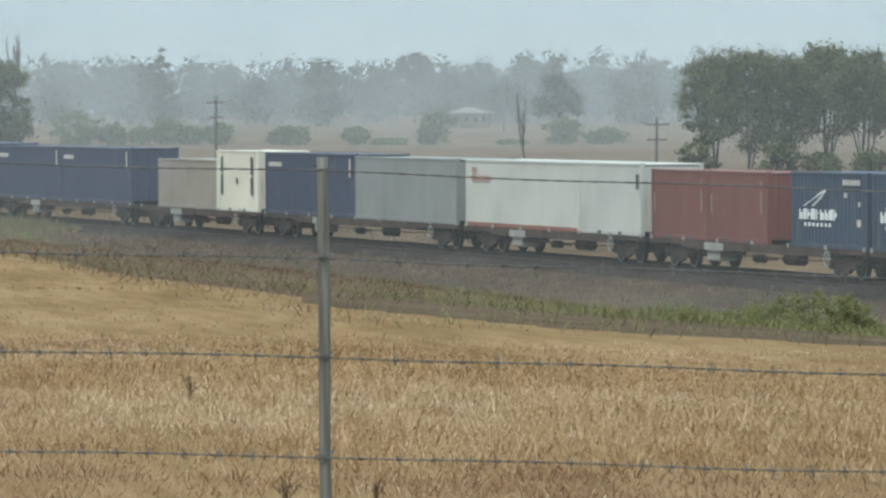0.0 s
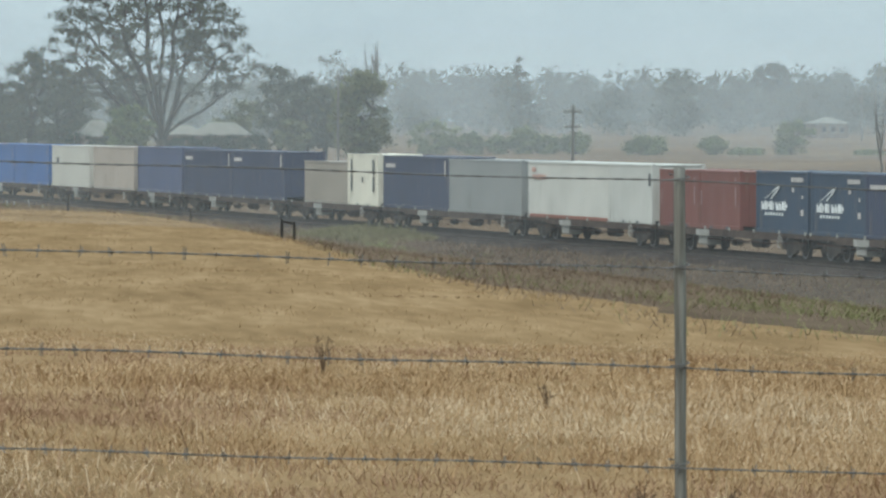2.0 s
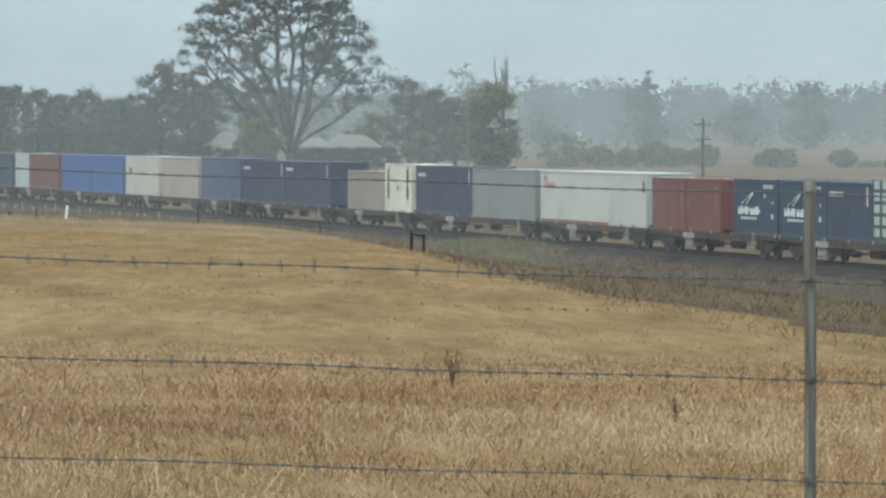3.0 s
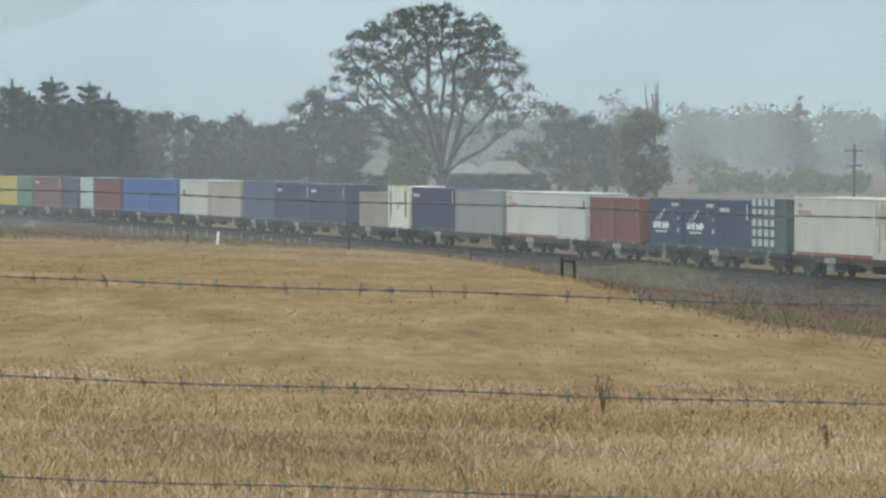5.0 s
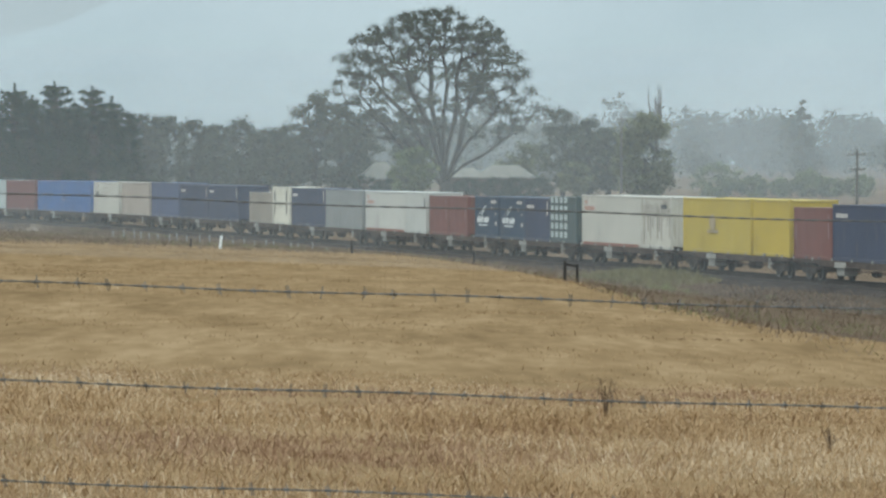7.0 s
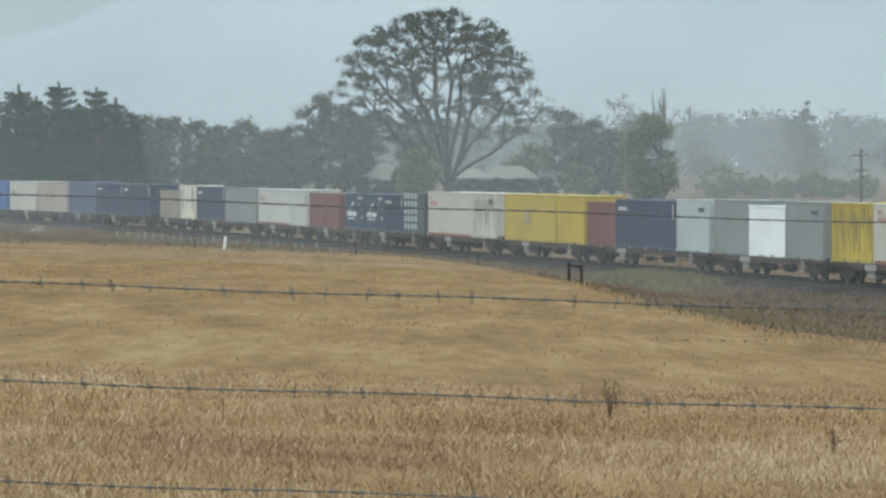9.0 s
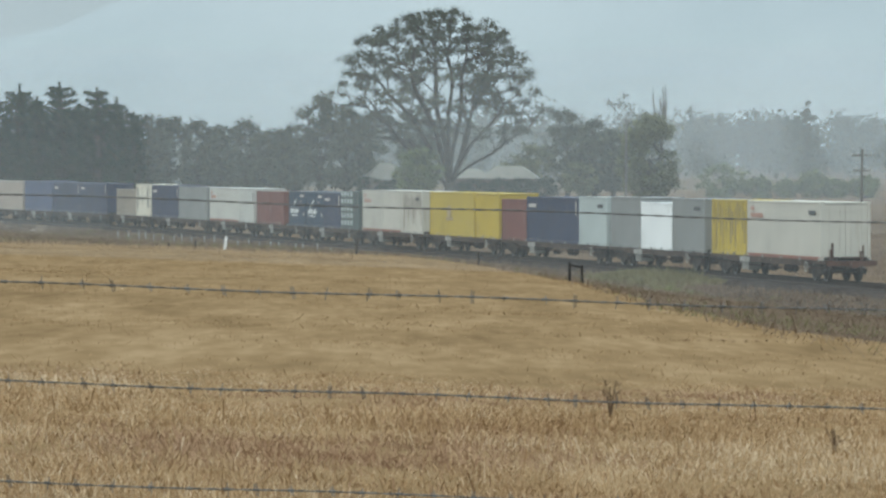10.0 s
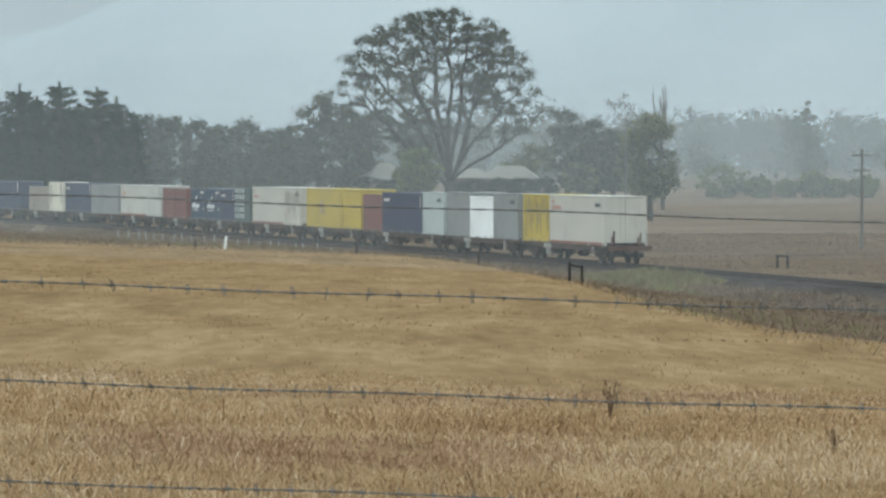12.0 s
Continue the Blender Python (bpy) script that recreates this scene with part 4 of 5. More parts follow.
def crown_points(rng, n, wide, low, high, shape="ball", deep=None):
    """Clump centres in a crown that is wide metres across, between two heights."""
    pts, sizes = [], []
    deep = deep or wide
    while len(pts) < n:
        u, v, w = rng.uniform(-1, 1), rng.uniform(-1, 1), rng.uniform(0, 1)
        if shape == "ball":
            k = math.sqrt(max(0, 1 - (2 * w - 1) ** 2)) * .95 + .05
        elif shape == "cone":
            k = (1 - w) ** .85 * .95 + .05 * (w < .95)
        elif shape == "dome":
            k = math.sqrt(max(0, 1 - w ** 2.4))
        else:
            k = math.sqrt(max(0, 1 - abs(2 * w - 1) ** 3))
        if u * u + v * v > 1:
            continue
        q = math.hypot(u, v)
        if q < .35 and rng.random() < .4:
            continue
        pts.append((u * k * wide / 2, v * k * deep / 2, low + w * (high - low)))
        sizes.append(rng.uniform(.09, .17) * wide)
    return pts, sizes


def big_gum():
    """The tall old gum with a spreading umbrella crown and many bare forking limbs."""
    x, y = spot(0, 798, 600)
    rng = random.Random(21)
    pts, sizes = [], []
    foot = ground_at(x, y)
    unit = 600 / 8500
    # crown outline: half-width to either side by height
    def half(z, left):
        f = (z - 6) / 18.6
        if left:
            return np.interp(f, (0, .2, .45, .7, .88, 1), (7, 12.5, 13.6, 13.2, 9, 2.5))
        return np.interp(f, (0, .2, .45, .7, .88, 1), (6.5, 11, 11.3, 10.2, 7, 2.5))
    tries = 0
    while len(pts) < 240 and tries < 60000:
        tries += 1
        z = 8.4 + 15.9 * rng.random() ** .8
        side = rng.choice((-1, 1))
        h = half(z, side < 0)
        u, v = rng.random() ** .7, rng.uniform(-1, 1)
        if u * u + v * v * .9 > 1:
            continue
        q = math.hypot(u, v)
        if (z < 12.5 and q < .5) or (z < 15.5 and q < .22):
            continue
        p = (side * u * h - .6, v * h * .75, z - foot)
        if any((p[0] - b[0]) ** 2 + (p[1] - b[1]) ** 2 * .6 + (p[2] - b[2]) ** 2 * 1.8 < 1.8 for b in pts):
            continue
        pts.append(p)
    for dx, z in ((-15.8, 13.2), (-14.6, 14.2), (-13.8, 12.4), (12.2, 12.2), (10.8, 11.0), (9.0, 9.6), (-14.2, 10.0), (-12.0, 8.6)):
        pts.append((dx, rng.uniform(-3, 3), z - foot))
    # each limb ends in a flat-bottomed umbrella of leaf sprays
    sprays, spread_of = [], []
    for p in pts:
        r = rng.uniform(.7, 1.45)
        for k in range(9):
            a, q = rng.uniform(0, 6.28), math.sqrt(rng.random())
            sprays.append((p[0] + r * q * math.cos(a), p[1] + r * q * math.sin(a), p[2] + .45 * r * (1 - q * q) - .25 * q + rng.uniform(-.1, .1)))
            spread_of.append(rng.uniform(.55, .85) * r)
    trunk = [(.2, 0, -.3), (.1, 0, 1.4), (-.05, .05, 2.6), (-.2, .1, 3.8)]
    mains = []
    for k, (ex, ez) in enumerate(((-11, 14.5), (-8.4, 17.5), (-5.6, 20.5), (-2.8, 22), (-.2, 23), (2.4, 22), (5, 19.5), (7.6, 16), (9.6, 11.5), (-6.5, 12), (6, 9.6))):
        start = 3 if k % 3 else 2
        q, ey, chain = trunk[start], 4.5 * math.sin(k * 2.4), []
        for i in range(1, 9):
            t = i / 9
            chain.append((q[0] + (ex - q[0]) * t ** 1.12 + .55 * t * math.sin(k * 1.9 + i * 1.1), q[1] + (ey - q[1]) * t, q[2] + (ez - 2 - foot - q[2]) * t ** .95))
        mains.append((start, chain))
    ob = tree("gum_tree", "tall grey-green gum tree with a spreading open crown", x, y, pts + sprays[::2], [1] * len(pts), trunk, LEAF_GUM, BARK, 30, .14, 5, tip=.021, flat=.6, droop=.3, rise=.10, spread=.45, mains=mains, clumps=(sprays, spread_of))
    return ob


big_gum()


def conifer(sight, d, top_y, wide_at, seed, yaw=0.0, hor=287):
    x, y = spot(yaw, sight, d)
    foot, top, wide = ground_at(x, y), EYE + d * (hor - top_y) / 8500, wide_at * d / 8500
    rng = random.Random(seed)
    h = top - foot
    pts, sizes, z = [], [], h * .06
    while z < h * .95:
        reach = wide * .5 * (1 - z / h) ** .55 * rng.uniform(.7, 1.05) + .15
        turn = rng.uniform(0, 6.28)
        for k in range(7):
            a = turn + k * .898 + rng.uniform(-.3, .3)
            r = reach * rng.uniform(.6, 1.2)
            for f in (.35, .68, 1):
                pts.append((r * f * math.cos(a), r * f * math.sin(a), z + r * (.22 * f + .14 * f * f)))
                sizes.append((.55 - .22 * f) * (.45 + .55 * (1 - z / h)) * min(1.9, wide * .24))
        z += h * rng.uniform(.035, .06)
    for k in range(4):
        pts.append((rng.uniform(-.06, .06), rng.uniform(-.06, .06), h * (.93 + .022 * k)))
        sizes.append(.12)
    tree("she_oak_tree", "dark green upright feathery tree beyond the railway", x, y, pts, sizes, [(0, 0, -.3), (0, 0, h * .3), (.1, 0, h * .6), (0, .1, h * .9)], LEAF_DARK, BARK, 34, .17, seed, flat=.7, rise=.12)


for k, (sight, top, wide) in enumerate(((-60, 165, 130), (-10, 170, 120), (34, 150, 150), (66, 172, 110), (106, 147, 150), (140, 185, 120), (172, 156, 135), (206, 174, 110), (236, 200, 95))):
    conifer(sight, 505 + 9 * (k % 3), top, wide, 40 + k)


def broad_tree(sight, d, top_y, wide_at, low_y, leaves, seed, label, yaw=0.0, hor=287, n=60, count=90, leaf=.26, shape="ball", name="tree", bark=None, skip=0.0):
    x, y = spot(yaw, sight, d)
    foot, unit = ground_at(x, y), d / 8500
    top, low, wide = EYE + (hor - top_y) * unit - foot, EYE + (hor - low_y) * unit - foot, wide_at * unit
    low = max(.25, low)
    rng = random.Random(seed)
    pts, sizes = crown_points(rng, n, wide, low, top - .05 * wide, shape)
    t = max(low + (top - low) * .45, 1.0)
    tree(name, label, x, y, pts, sizes, [(0, 0, -.3), (rng.uniform(-.1, .1), 0, t * .3), (rng.uniform(-.2, .2), .1, t * .65), (rng.uniform(-.3, .3), 0, t)],
         leaves, bark or BARK, count, leaf, seed, flat=.75, droop=.1, skip=skip)


HAZY = "grey-green leafy tree standing in the mist"
for k, (sight, d, top, wide, low) in enumerate(((262, 640, 205, 70, 330), (298, 650, 203, 75, 330), (348, 660, 214, 80, 335), (392, 690, 222, 70, 335), (436, 700, 212, 85, 335), (480, 680, 230, 80, 335), (522, 660, 222, 85, 335),
                                             (566, 640, 166, 95, 330), (612, 650, 190, 90, 330), (640, 690, 215, 80, 330), (735, 700, 185, 70, 300), (1005, 640, 188, 85, 330), (1052, 600, 215, 80, 335), (1085, 590, 232, 70, 335))):
    broad_tree(sight, d, top, wide * 1.1, low, LEAF_GUM, 60 + k, HAZY, n=95, count=62, leaf=.26)
broad_tree(1150, 526, 203, 112, 352, LEAF_OLIVE, 90, "dense dark leafy tree standing in the far pasture", n=120, count=110, leaf=.2, shape="oval")
broad_tree(740, 585, 264, 84, 345, LEAF_BUSH, 91, "rounded bright green garden tree by the house", n=60, count=110, leaf=.22)
broad_tree(722, 580, 285, 50, 345, LEAF_BUSH, 92, "rounded bright green garden tree by the house", n=40, count=110, leaf=.22)
broad_tree(935, 690, 258, 105, 330, LEAF_OLIVE, 93, "rounded dark green tree beside the house roof", n=60, count=110, leaf=.24)
broad_tree(1028, 570, 290, 60, 345, LEAF_OLIVE, 94, "rounded dark green tree beside the house roof", n=45, count=100, leaf=.24)
for k, (sight, top, wide, low) in enumerate(((1278, 290, 90, 356), (1345, 314, 60, 354), (1392, 318, 45, 350), (1438, 303, 60, 350), (1478, 318, 55, 350), (1530, 312, 60, 350))):
    broad_tree(sight, 830, top, wide, low, LEAF_BUSH, 100 + k, "rounded hazy bush in the far pasture", n=45, count=90, leaf=.28, name="bush_tree")


def stem_gum(sight, d, top_y, wide_at, low_y, seed, yaw=7.68, hor=190):
    """A gum of several thin leaning stems that open into a continuous soft canopy."""
    x, y = spot(yaw, sight, d)
    foot, unit = ground_at(x, y), d / 8500
    top, low, wide = EYE + (hor - top_y) * unit - foot, EYE + (hor - low_y) * unit - foot, wide_at * unit * 1.15
    rng = random.Random(seed)
    pts, sizes = [], []
    for _ in range(150):
        w = rng.random() ** .62
        a, q = rng.uniform(0, 6.28), math.sqrt(rng.random())
        k = math.sqrt(max(.03, 1 - abs(2 * w - 1.05) ** 2.6))
        pts.append((q * k * wide / 2 * math.cos(a), q * k * wide / 2 * math.sin(a), low + w * (top - low - .3)))
        sizes.append(rng.uniform(.10, .16) * wide)
    mains = []
    for k in range(5):
        e = rng.uniform(-.36, .36) * wide
        mains.append((1, [(e * (i / 6) ** 1.2 + .08 * math.sin(i + k), rng.uniform(-.12, .12) * wide * i / 6, .5 + (top * .8 - .5) * i / 6) for i in range(1, 7)]))
    tree("gum_tree", "tall olive-green gum tree with thin leaning stems", x, y, pts, sizes, [(0, 0, -.3), (.02, 0, .25), (.04, 0, .5)], LEAF_OLIVE, BARK, 105, .115, seed, tip=.012, flat=.85, droop=.4, rise=.1, skip=.08, mains=mains)


# seen while the camera is still turned to the right
Y0, H0 = 7.68, 190
for k, (sight, top, wide, low) in enumerate(((515, 221, 80, 280), (632, 222, 50, 280), (690, 246, 60, 280), (770, 192, 80, 282), (905, 250, 50, 280), (1000, 208, 75, 282), (1076, 226, 80, 282))):
    broad_tree(sight, 820, top, wide, low, LEAF_BUSH, 120 + k, "rounded hazy bush in the far pasture", Y0, H0, n=45, count=90, leaf=.28, name="bush_tree")
broad_tree(990, 850, 132, 85, 200, LEAF_GUM, 131, "hazy gum tree above the far pasture", Y0, H0, n=50, count=90, leaf=.34, shape="dome")
broad_tree(735, 1150, 94, 75, 140, LEAF_GUM, 132, "tall hazy gum tree above the far woods", Y0, H0, n=45, count=90, leaf=.42, shape="dome")
for k, (sight, top, wide, low, d) in enumerate(((1262, 95, 110, 250, 330), (1325, 86, 130, 265, 326), (1400, 98, 110, 270, 335), (1465, 80, 120, 245, 328), (1530, 86, 130, 235, 324), (1610, 92, 130, 250, 330), (1690, 110, 120, 250, 332))):
    stem_gum(sight, d, top, wide, low, 140 + k)
for k, (sight, top, wide) in enumerate(((1240, 230, 70), (1380, 250, 90), (1450, 270, 80), (1550, 265, 90))):
    broad_tree(sight, 318, top, wide, 320, LEAF_OLIVE, 155 + k, "low dark shrub under the gum trees", Y0, H0, n=35, count=90, leaf=.15, name="bush_tree")


def dead_tree(name_label, sight, d, top_y, yaw, hor, forks, seed, foot_y=None):
    x, y = spot(yaw, sight, d)
    foot, unit = ground_at(x, y), d / 8500
    h = EYE + (hor - top_y) * unit - foot
    rng = random.Random(seed)
    base = new("dead_tree")
    tagged(base, name_label, "tree")
    base.location = (x, y, foot)
    s = Solid()
    trunk = [(.02 * h * math.sin(k * 1.7 + seed) * k / 6, 0, h * forks * k / 6) for k in range(7)]
    s.tube(trunk, [.018 * h * (1 - .07 * k) for k in range(7)], 7)
    for k in range(6):
        a, q = rng.uniform(0, 6.28), trunk[6 - k // 2]
        z = h * (forks + (1 - forks) * rng.uniform(.55, 1)) if k else h
        w = h * .10 * rng.uniform(.4, 1)
        pts = [q, (q[0] + w * .7 * math.cos(a), w * .7 * math.sin(a), (q[2] * 2 + z) / 3), (q[0] + w * math.cos(a), w * math.sin(a), (q[2] + 2 * z) / 3), (q[0] + w * 1.05 * math.cos(a), w * math.sin(a), z)]
        s.tube(pts, [.010 * h, .008 * h, .005 * h, .002 * h], 5)
        m = pts[2]
        s.tube([m, (m[0] + .04 * h * math.cos(a + 2), m[1], m[2] + .06 * h)], [.004 * h, .0015 * h], 4)
    part("trunk", s.data("trunk", DEADWOOD, True), base)


dead_tree("bleached dead tree with thin upright forks", 1173, 640, 150, 0, 287, .72, 4)
dead_tree("bare dead tree with spreading forked limbs", 927, 430, 142, Y0, H0, .45, 9)
dead_tree("thin hazy dead tree in the far woods", 893, 1000, 122, Y0, H0, .6, 12)
broad_tree(1428, 1000, 178, 34, 235, LEAF_GUM, 161, "bare tall trunk with a ragged leafy top", n=16, count=60, leaf=.3, shape="oval")


def far_woods():
    """The misty belt of woodland behind the pastures, beyond counting."""
    rng = np.random.default_rng(11)
    cs, ss = [], []
    r2 = random.Random(5)
    a = -8.0
    while a < 16:
        for d in (1110, 1190, 1290, 1420):
            ang = radians(a + r2.uniform(-.25, .25))
            dd = d + r2.uniform(-40, 40)
            x, y = dd * math.sin(ang), dd * math.cos(ang)
            h = r2.uniform(9.5, 14.5) * (1.25 if r2.random() < .16 else 1) * (.8 if a < -1 else 1)
            w = r2.uniform(6, 12)
            z0 = ground_at(x, y)
            for _ in range(28):
                u, v, t = r2.uniform(-1, 1), r2.uniform(-1, 1), r2.random() ** .8
                k = math.sqrt(max(.05, 1 - (2 * t - 1) ** 2 * .85))
                cs.append((x + u * k * w / 2, y + v * k * w / 2, z0 + .6 + t * (h - .8)))
                ss.append(r2.uniform(1.9, 3.4))
        a += .25
    me = quads("far_woods", leaf_cloud(cs, ss, 26, .58, rng, .9), LEAF_GUM)
    tagged(new("far_woods", me), "distant grey woodland belt fading into mist", "woods", kind="stuff")


far_woods()


for k, (sight, top) in enumerate(((655, 312), (700, 318), (840, 316), (885, 318), (925, 316), (965, 312))):
    broad_tree(sight, 600, top, 60, 350, LEAF_DARK, 170 + k, "low dark garden shrub before the farmhouse", n=30, count=80, leaf=.2, name="garden_shrub")


# ---- houses beyond the railway ----
def house(sight, d, eave_y, ridge_y, wide_at, deep, turn, yaw=0.0, hor=287, label="low brick farmhouse with a pale metal roof"):
    x, y = spot(yaw, sight, d)
    unit = d / 8500
    foot = ground_at(x, y)
    eave, ridge, w = EYE + (hor - eave_y) * unit - foot, EYE + (hor - ridge_y) * unit - foot, wide_at * unit
    base = new("house")
    tagged(base, label, "house")
    base.matrix_basis = pose(x, y, foot, 0, 0, turn)
    h, q = w / 2 - .4, deep / 2 - .4
    part("wall", Solid().box(-h, -q, -.5, h, q, eave).data("wall", HOUSEWALL), base)
    W, Q, t = w / 2, deep / 2, .12
    r = max(.3, W - Q * .9)
    v = [(-W, -Q, eave), (W, -Q, eave), (W, Q, eave), (-W, Q, eave), (-r, 0, ridge), (r, 0, ridge)]
    v += [(a, b, c - t) for a, b, c in v[:4]]
    part("roof", Solid().add(v, [(0, 1, 5, 4), (1, 2, 5), (2, 3, 4, 5), (3, 0, 4), (0, 6, 7, 1), (1, 7, 8, 2), (2, 8, 9, 3), (3, 9, 6, 0), (6, 9, 8, 7)]).data("roof", ROOF), base, "pale weathered metal roof")
    for k in (-.55, 0, .55):
        win = part("window", Solid().box(k * h - .55, -q - .06, eave * .35, k * h + .55, -q - .01, eave * .8).data("window", PALEBOX), base)
        part("pane", Solid().box(k * h - .47, -q - .075, eave * .35 + .08, k * h + .47, -q - .062, eave * .8 - .08).data("pane", GLASSDARK), win)


house(682, 650, 318, 289, 84, 5.5, 12)
house(832, 668, 315, 299, 80, 4.5, -4)
house(902, 648, 316, 294, 106, 5, -6)
house(832, 1050, 199, 188, 64, 9, 10, Y0, H0, "far farm shed with a bright pale roof")


# ---- posts, poles and small things ----
def power_pole(sight, d, top_y, yaw, hor, arms, label):
    x, y = spot(yaw, sight, d)
    foot = ground_at(x, y)
    top = EYE + (hor - top_y) * d / 8500
    base = new("power_pole")
    tagged(base, label, "pole")
    base.location = (x, y, foot)
    h = top - foot
    part("pole", Solid().tube([(0, 0, -.5), (0, 0, h * .5), (.02, 0, h)], [.13, .115, .09], 8).data("pole", POLEWOOD), base)
    for z, w in arms:
        arm = part("cross_arm", Solid().box(-w / 2, -.16, h - z - .06, w / 2, -.06, h - z + .06).data("cross_arm", POLEWOOD), base)
        for k in (-.46, -.2, .2, .46):
            part("insulator", Solid().tube([(k * w, -.11, h - z + .05), (k * w, -.11, h - z + .22)], [.045, .03], 6).data("insulator", PALEBOX), arm)


power_pole(1525, 354, 264, 0, 287, ((.5, 1.5), (1.6, 1.3)), "grey timber pole with two short cross-arms")
power_pole(1108, 515, 206, 0, 287, ((.5, 1.3),), "tall grey timber pole beside a leafy tree")
power_pole(1163, 345, 207, Y0, H0, ((.55, 1.8), (1.65, 1.5)), "grey timber pole with two short cross-arms")


def stake(sight, top_y, foot_y, d, wide, material, name, label, yaw=0.0, hor=287, lean=0.0, group="paddock edge posts"):
    x, y = spot(yaw, sight, d)
    unit = d / 8500
    z0, z1 = EYE + (hor - foot_y) * unit, EYE + (hor - top_y) * unit
    z0 = min(z0, ground_at(x, y)) - .1
    ob = new(name, Solid().tube([(0, 0, z0 - z1), (lean * .5, 0, (z0 - z1) / 2), (lean, 0, 0)], [wide * .55, wide * .5, wide * .47], 7).data(name, material))
    ob.location = (x, y, z1)
    tagged(ob, label, "post", group)
    return ob


DP = "short dark timber post at the paddock edge"
stake(631, 427, 452, 150, .07, DARKPOST, "timber_post", DP)
stake(847, 446, 475, 128, .062, DARKPOST, "timber_post", DP)
stake(346, 424, 442, 155, .06, DARKPOST, "timber_post", DP)
stake(298, 430, 441, 155, .05, DARKPOST, "timber_post", DP)
stake(397, 419, 443, 152, .09, WHITE, "marker_post", "white painted leaning marker post", lean=.06)


def rail_frame(sight0, sight1, top_y, foot_y, d, material, label):
    x0, y0 = spot(0, sight0, d)
    x1, y1 = spot(0, sight1, d)
    unit = d / 8500
    top = EYE + (287 - top_y) * unit
    base = new("strainer_frame")
    tagged(base, label, "fence frame")
    base.location = (x0, y0, top)
    low = EYE + (287 - foot_y) * unit - top
    for k, (x, y) in enumerate(((0, 0), (x1 - x0, y1 - y0))):
        part("post", Solid().tube([(x, y, min(low, ground_at(x0 + x, y0 + y) - top) - .1), (x, y, .03 - .06 * k)], [.0003 * d, .00027 * d], 7).data("post", material), base)
    part("rail", Solid().tube([(0, 0, -.02), (x1 - x0, y1 - y0, -.08)], .00022 * d, 6).data("rail", material), base)


rail_frame(1008, 1030, 467, 505, 97, DARKPOST, "dark timber strainer posts joined by a rail")
rail_frame(1376, 1394, 452, 472, 292, DARKPOST, "small dark frame in the far pasture")


def line_stakes():
    rng = random.Random(8)
    for s in np.arange(-205, -120, 4.2):
        x, y, _ = on_line(s, -6.8 + rng.uniform(-.2, .2))
        z = ground_at(x, y)
        ob = new("fence_stake", Solid().tube([(0, 0, -.2), (rng.uniform(-.04, .04), 0, rng.uniform(1.0, 1.35))], [.05, .045], 6).data("fence_stake", PALEBOX))
        ob.location = (x, y, max(z, -1.2))
        tagged(ob, "thin pale stake of the railway boundary fence", "post", "railway boundary stakes")


line_stakes()


def twig_shrub(yaw, sight, foot_y, hor, height, seed):
    a = bearing(yaw, sight)
    dep = (foot_y - hor) / 8500
    d = 1.19 / (dep - .0118 - .035 * math.sin(a))
    x, y = d * math.sin(a), d * math.cos(a)
    rng = random.Random(seed)
    base = new("dry_shrub")
    tagged(base, "small leafless brown shrub standing in dry grass", "shrub", "dry shrubs")
    base.location = (x, y, ground_at(x, y))
    s, tips = Solid(), []
    for k in range(9):
        b, w = rng.uniform(0, 6.28), rng.uniform(.15, .5) * height
        p = [Vector((0, 0, -.03)), Vector((w * .3 * math.cos(b), w * .3 * math.sin(b), height * .4)), Vector((w * math.cos(b), w * math.sin(b), height * rng.uniform(.6, 1)))]
        s.tube(p, [.0042, .0028, .0016], 4)
        for j in range(4):
            q = p[1].lerp(p[2], rng.random())
            e = q + Vector((rng.uniform(-.1, .1), rng.uniform(-.1, .1), rng.uniform(.02, .14))) * height * 1.5
            s.tube([q, e], [.0022, .0012], 4)
            tips.append(tuple(e))
    part("stem", s.data("stem", TWIG), base)


twig_shrub(0, 1080, 740, 287, .24, 1)
twig_shrub(3.85, 905, 724, 210, .13, 2)
twig_shrub(7.68, 505, 900, 190, .12, 3)
twig_shrub(7.68, 662, 895, 190, .1, 4)


def weed_mound(yaw, sight, d, wide, high, seed, hor=190):
    """A lush heap of green weeds in the ditch."""
    x, y = spot(yaw, sight, d)
    rng = random.Random(seed)
    pts, sizes = [], []
    for _ in range(46):
        u, w = rng.uniform(-1, 1), rng.uniform(-1, 1)
        k = max(.08, 1 - u * u)
        pts.append((u * wide / 2, w * wide * .35, high * k * rng.uniform(.1, .85)))
        sizes.append(rng.uniform(.1, .2) * wide * .55)
    base = new("weed_mound")
    tagged(base, "lush heap of bright green weeds in the ditch", "weeds")
    base.location = (x, y, ground_at(x, y))
    part("foliage", quads("foliage", leaf_cloud(pts, sizes, 330, .022, np.random.default_rng(seed), .8), WEEDLEAF), base)


for k, (sight, d, wide, high) in enumerate(((1430, 92, 2.6, 1.0), (1490, 86, 1.8, .8), (1360, 98, 2.2, .7), (1300, 104, 1.6, .4), (1180, 112, 2.6, .35))):
    weed_mound(7.68, sight, d, wide, high, 70 + k)


for k, (sight, d, wide, high) in enumerate(((1185, 222, 3.4, .9), (1235, 216, 2.2, .6), (1130, 236, 2.4, .5))):
    weed_mound(0, sight, d, wide, high, 80 + k)


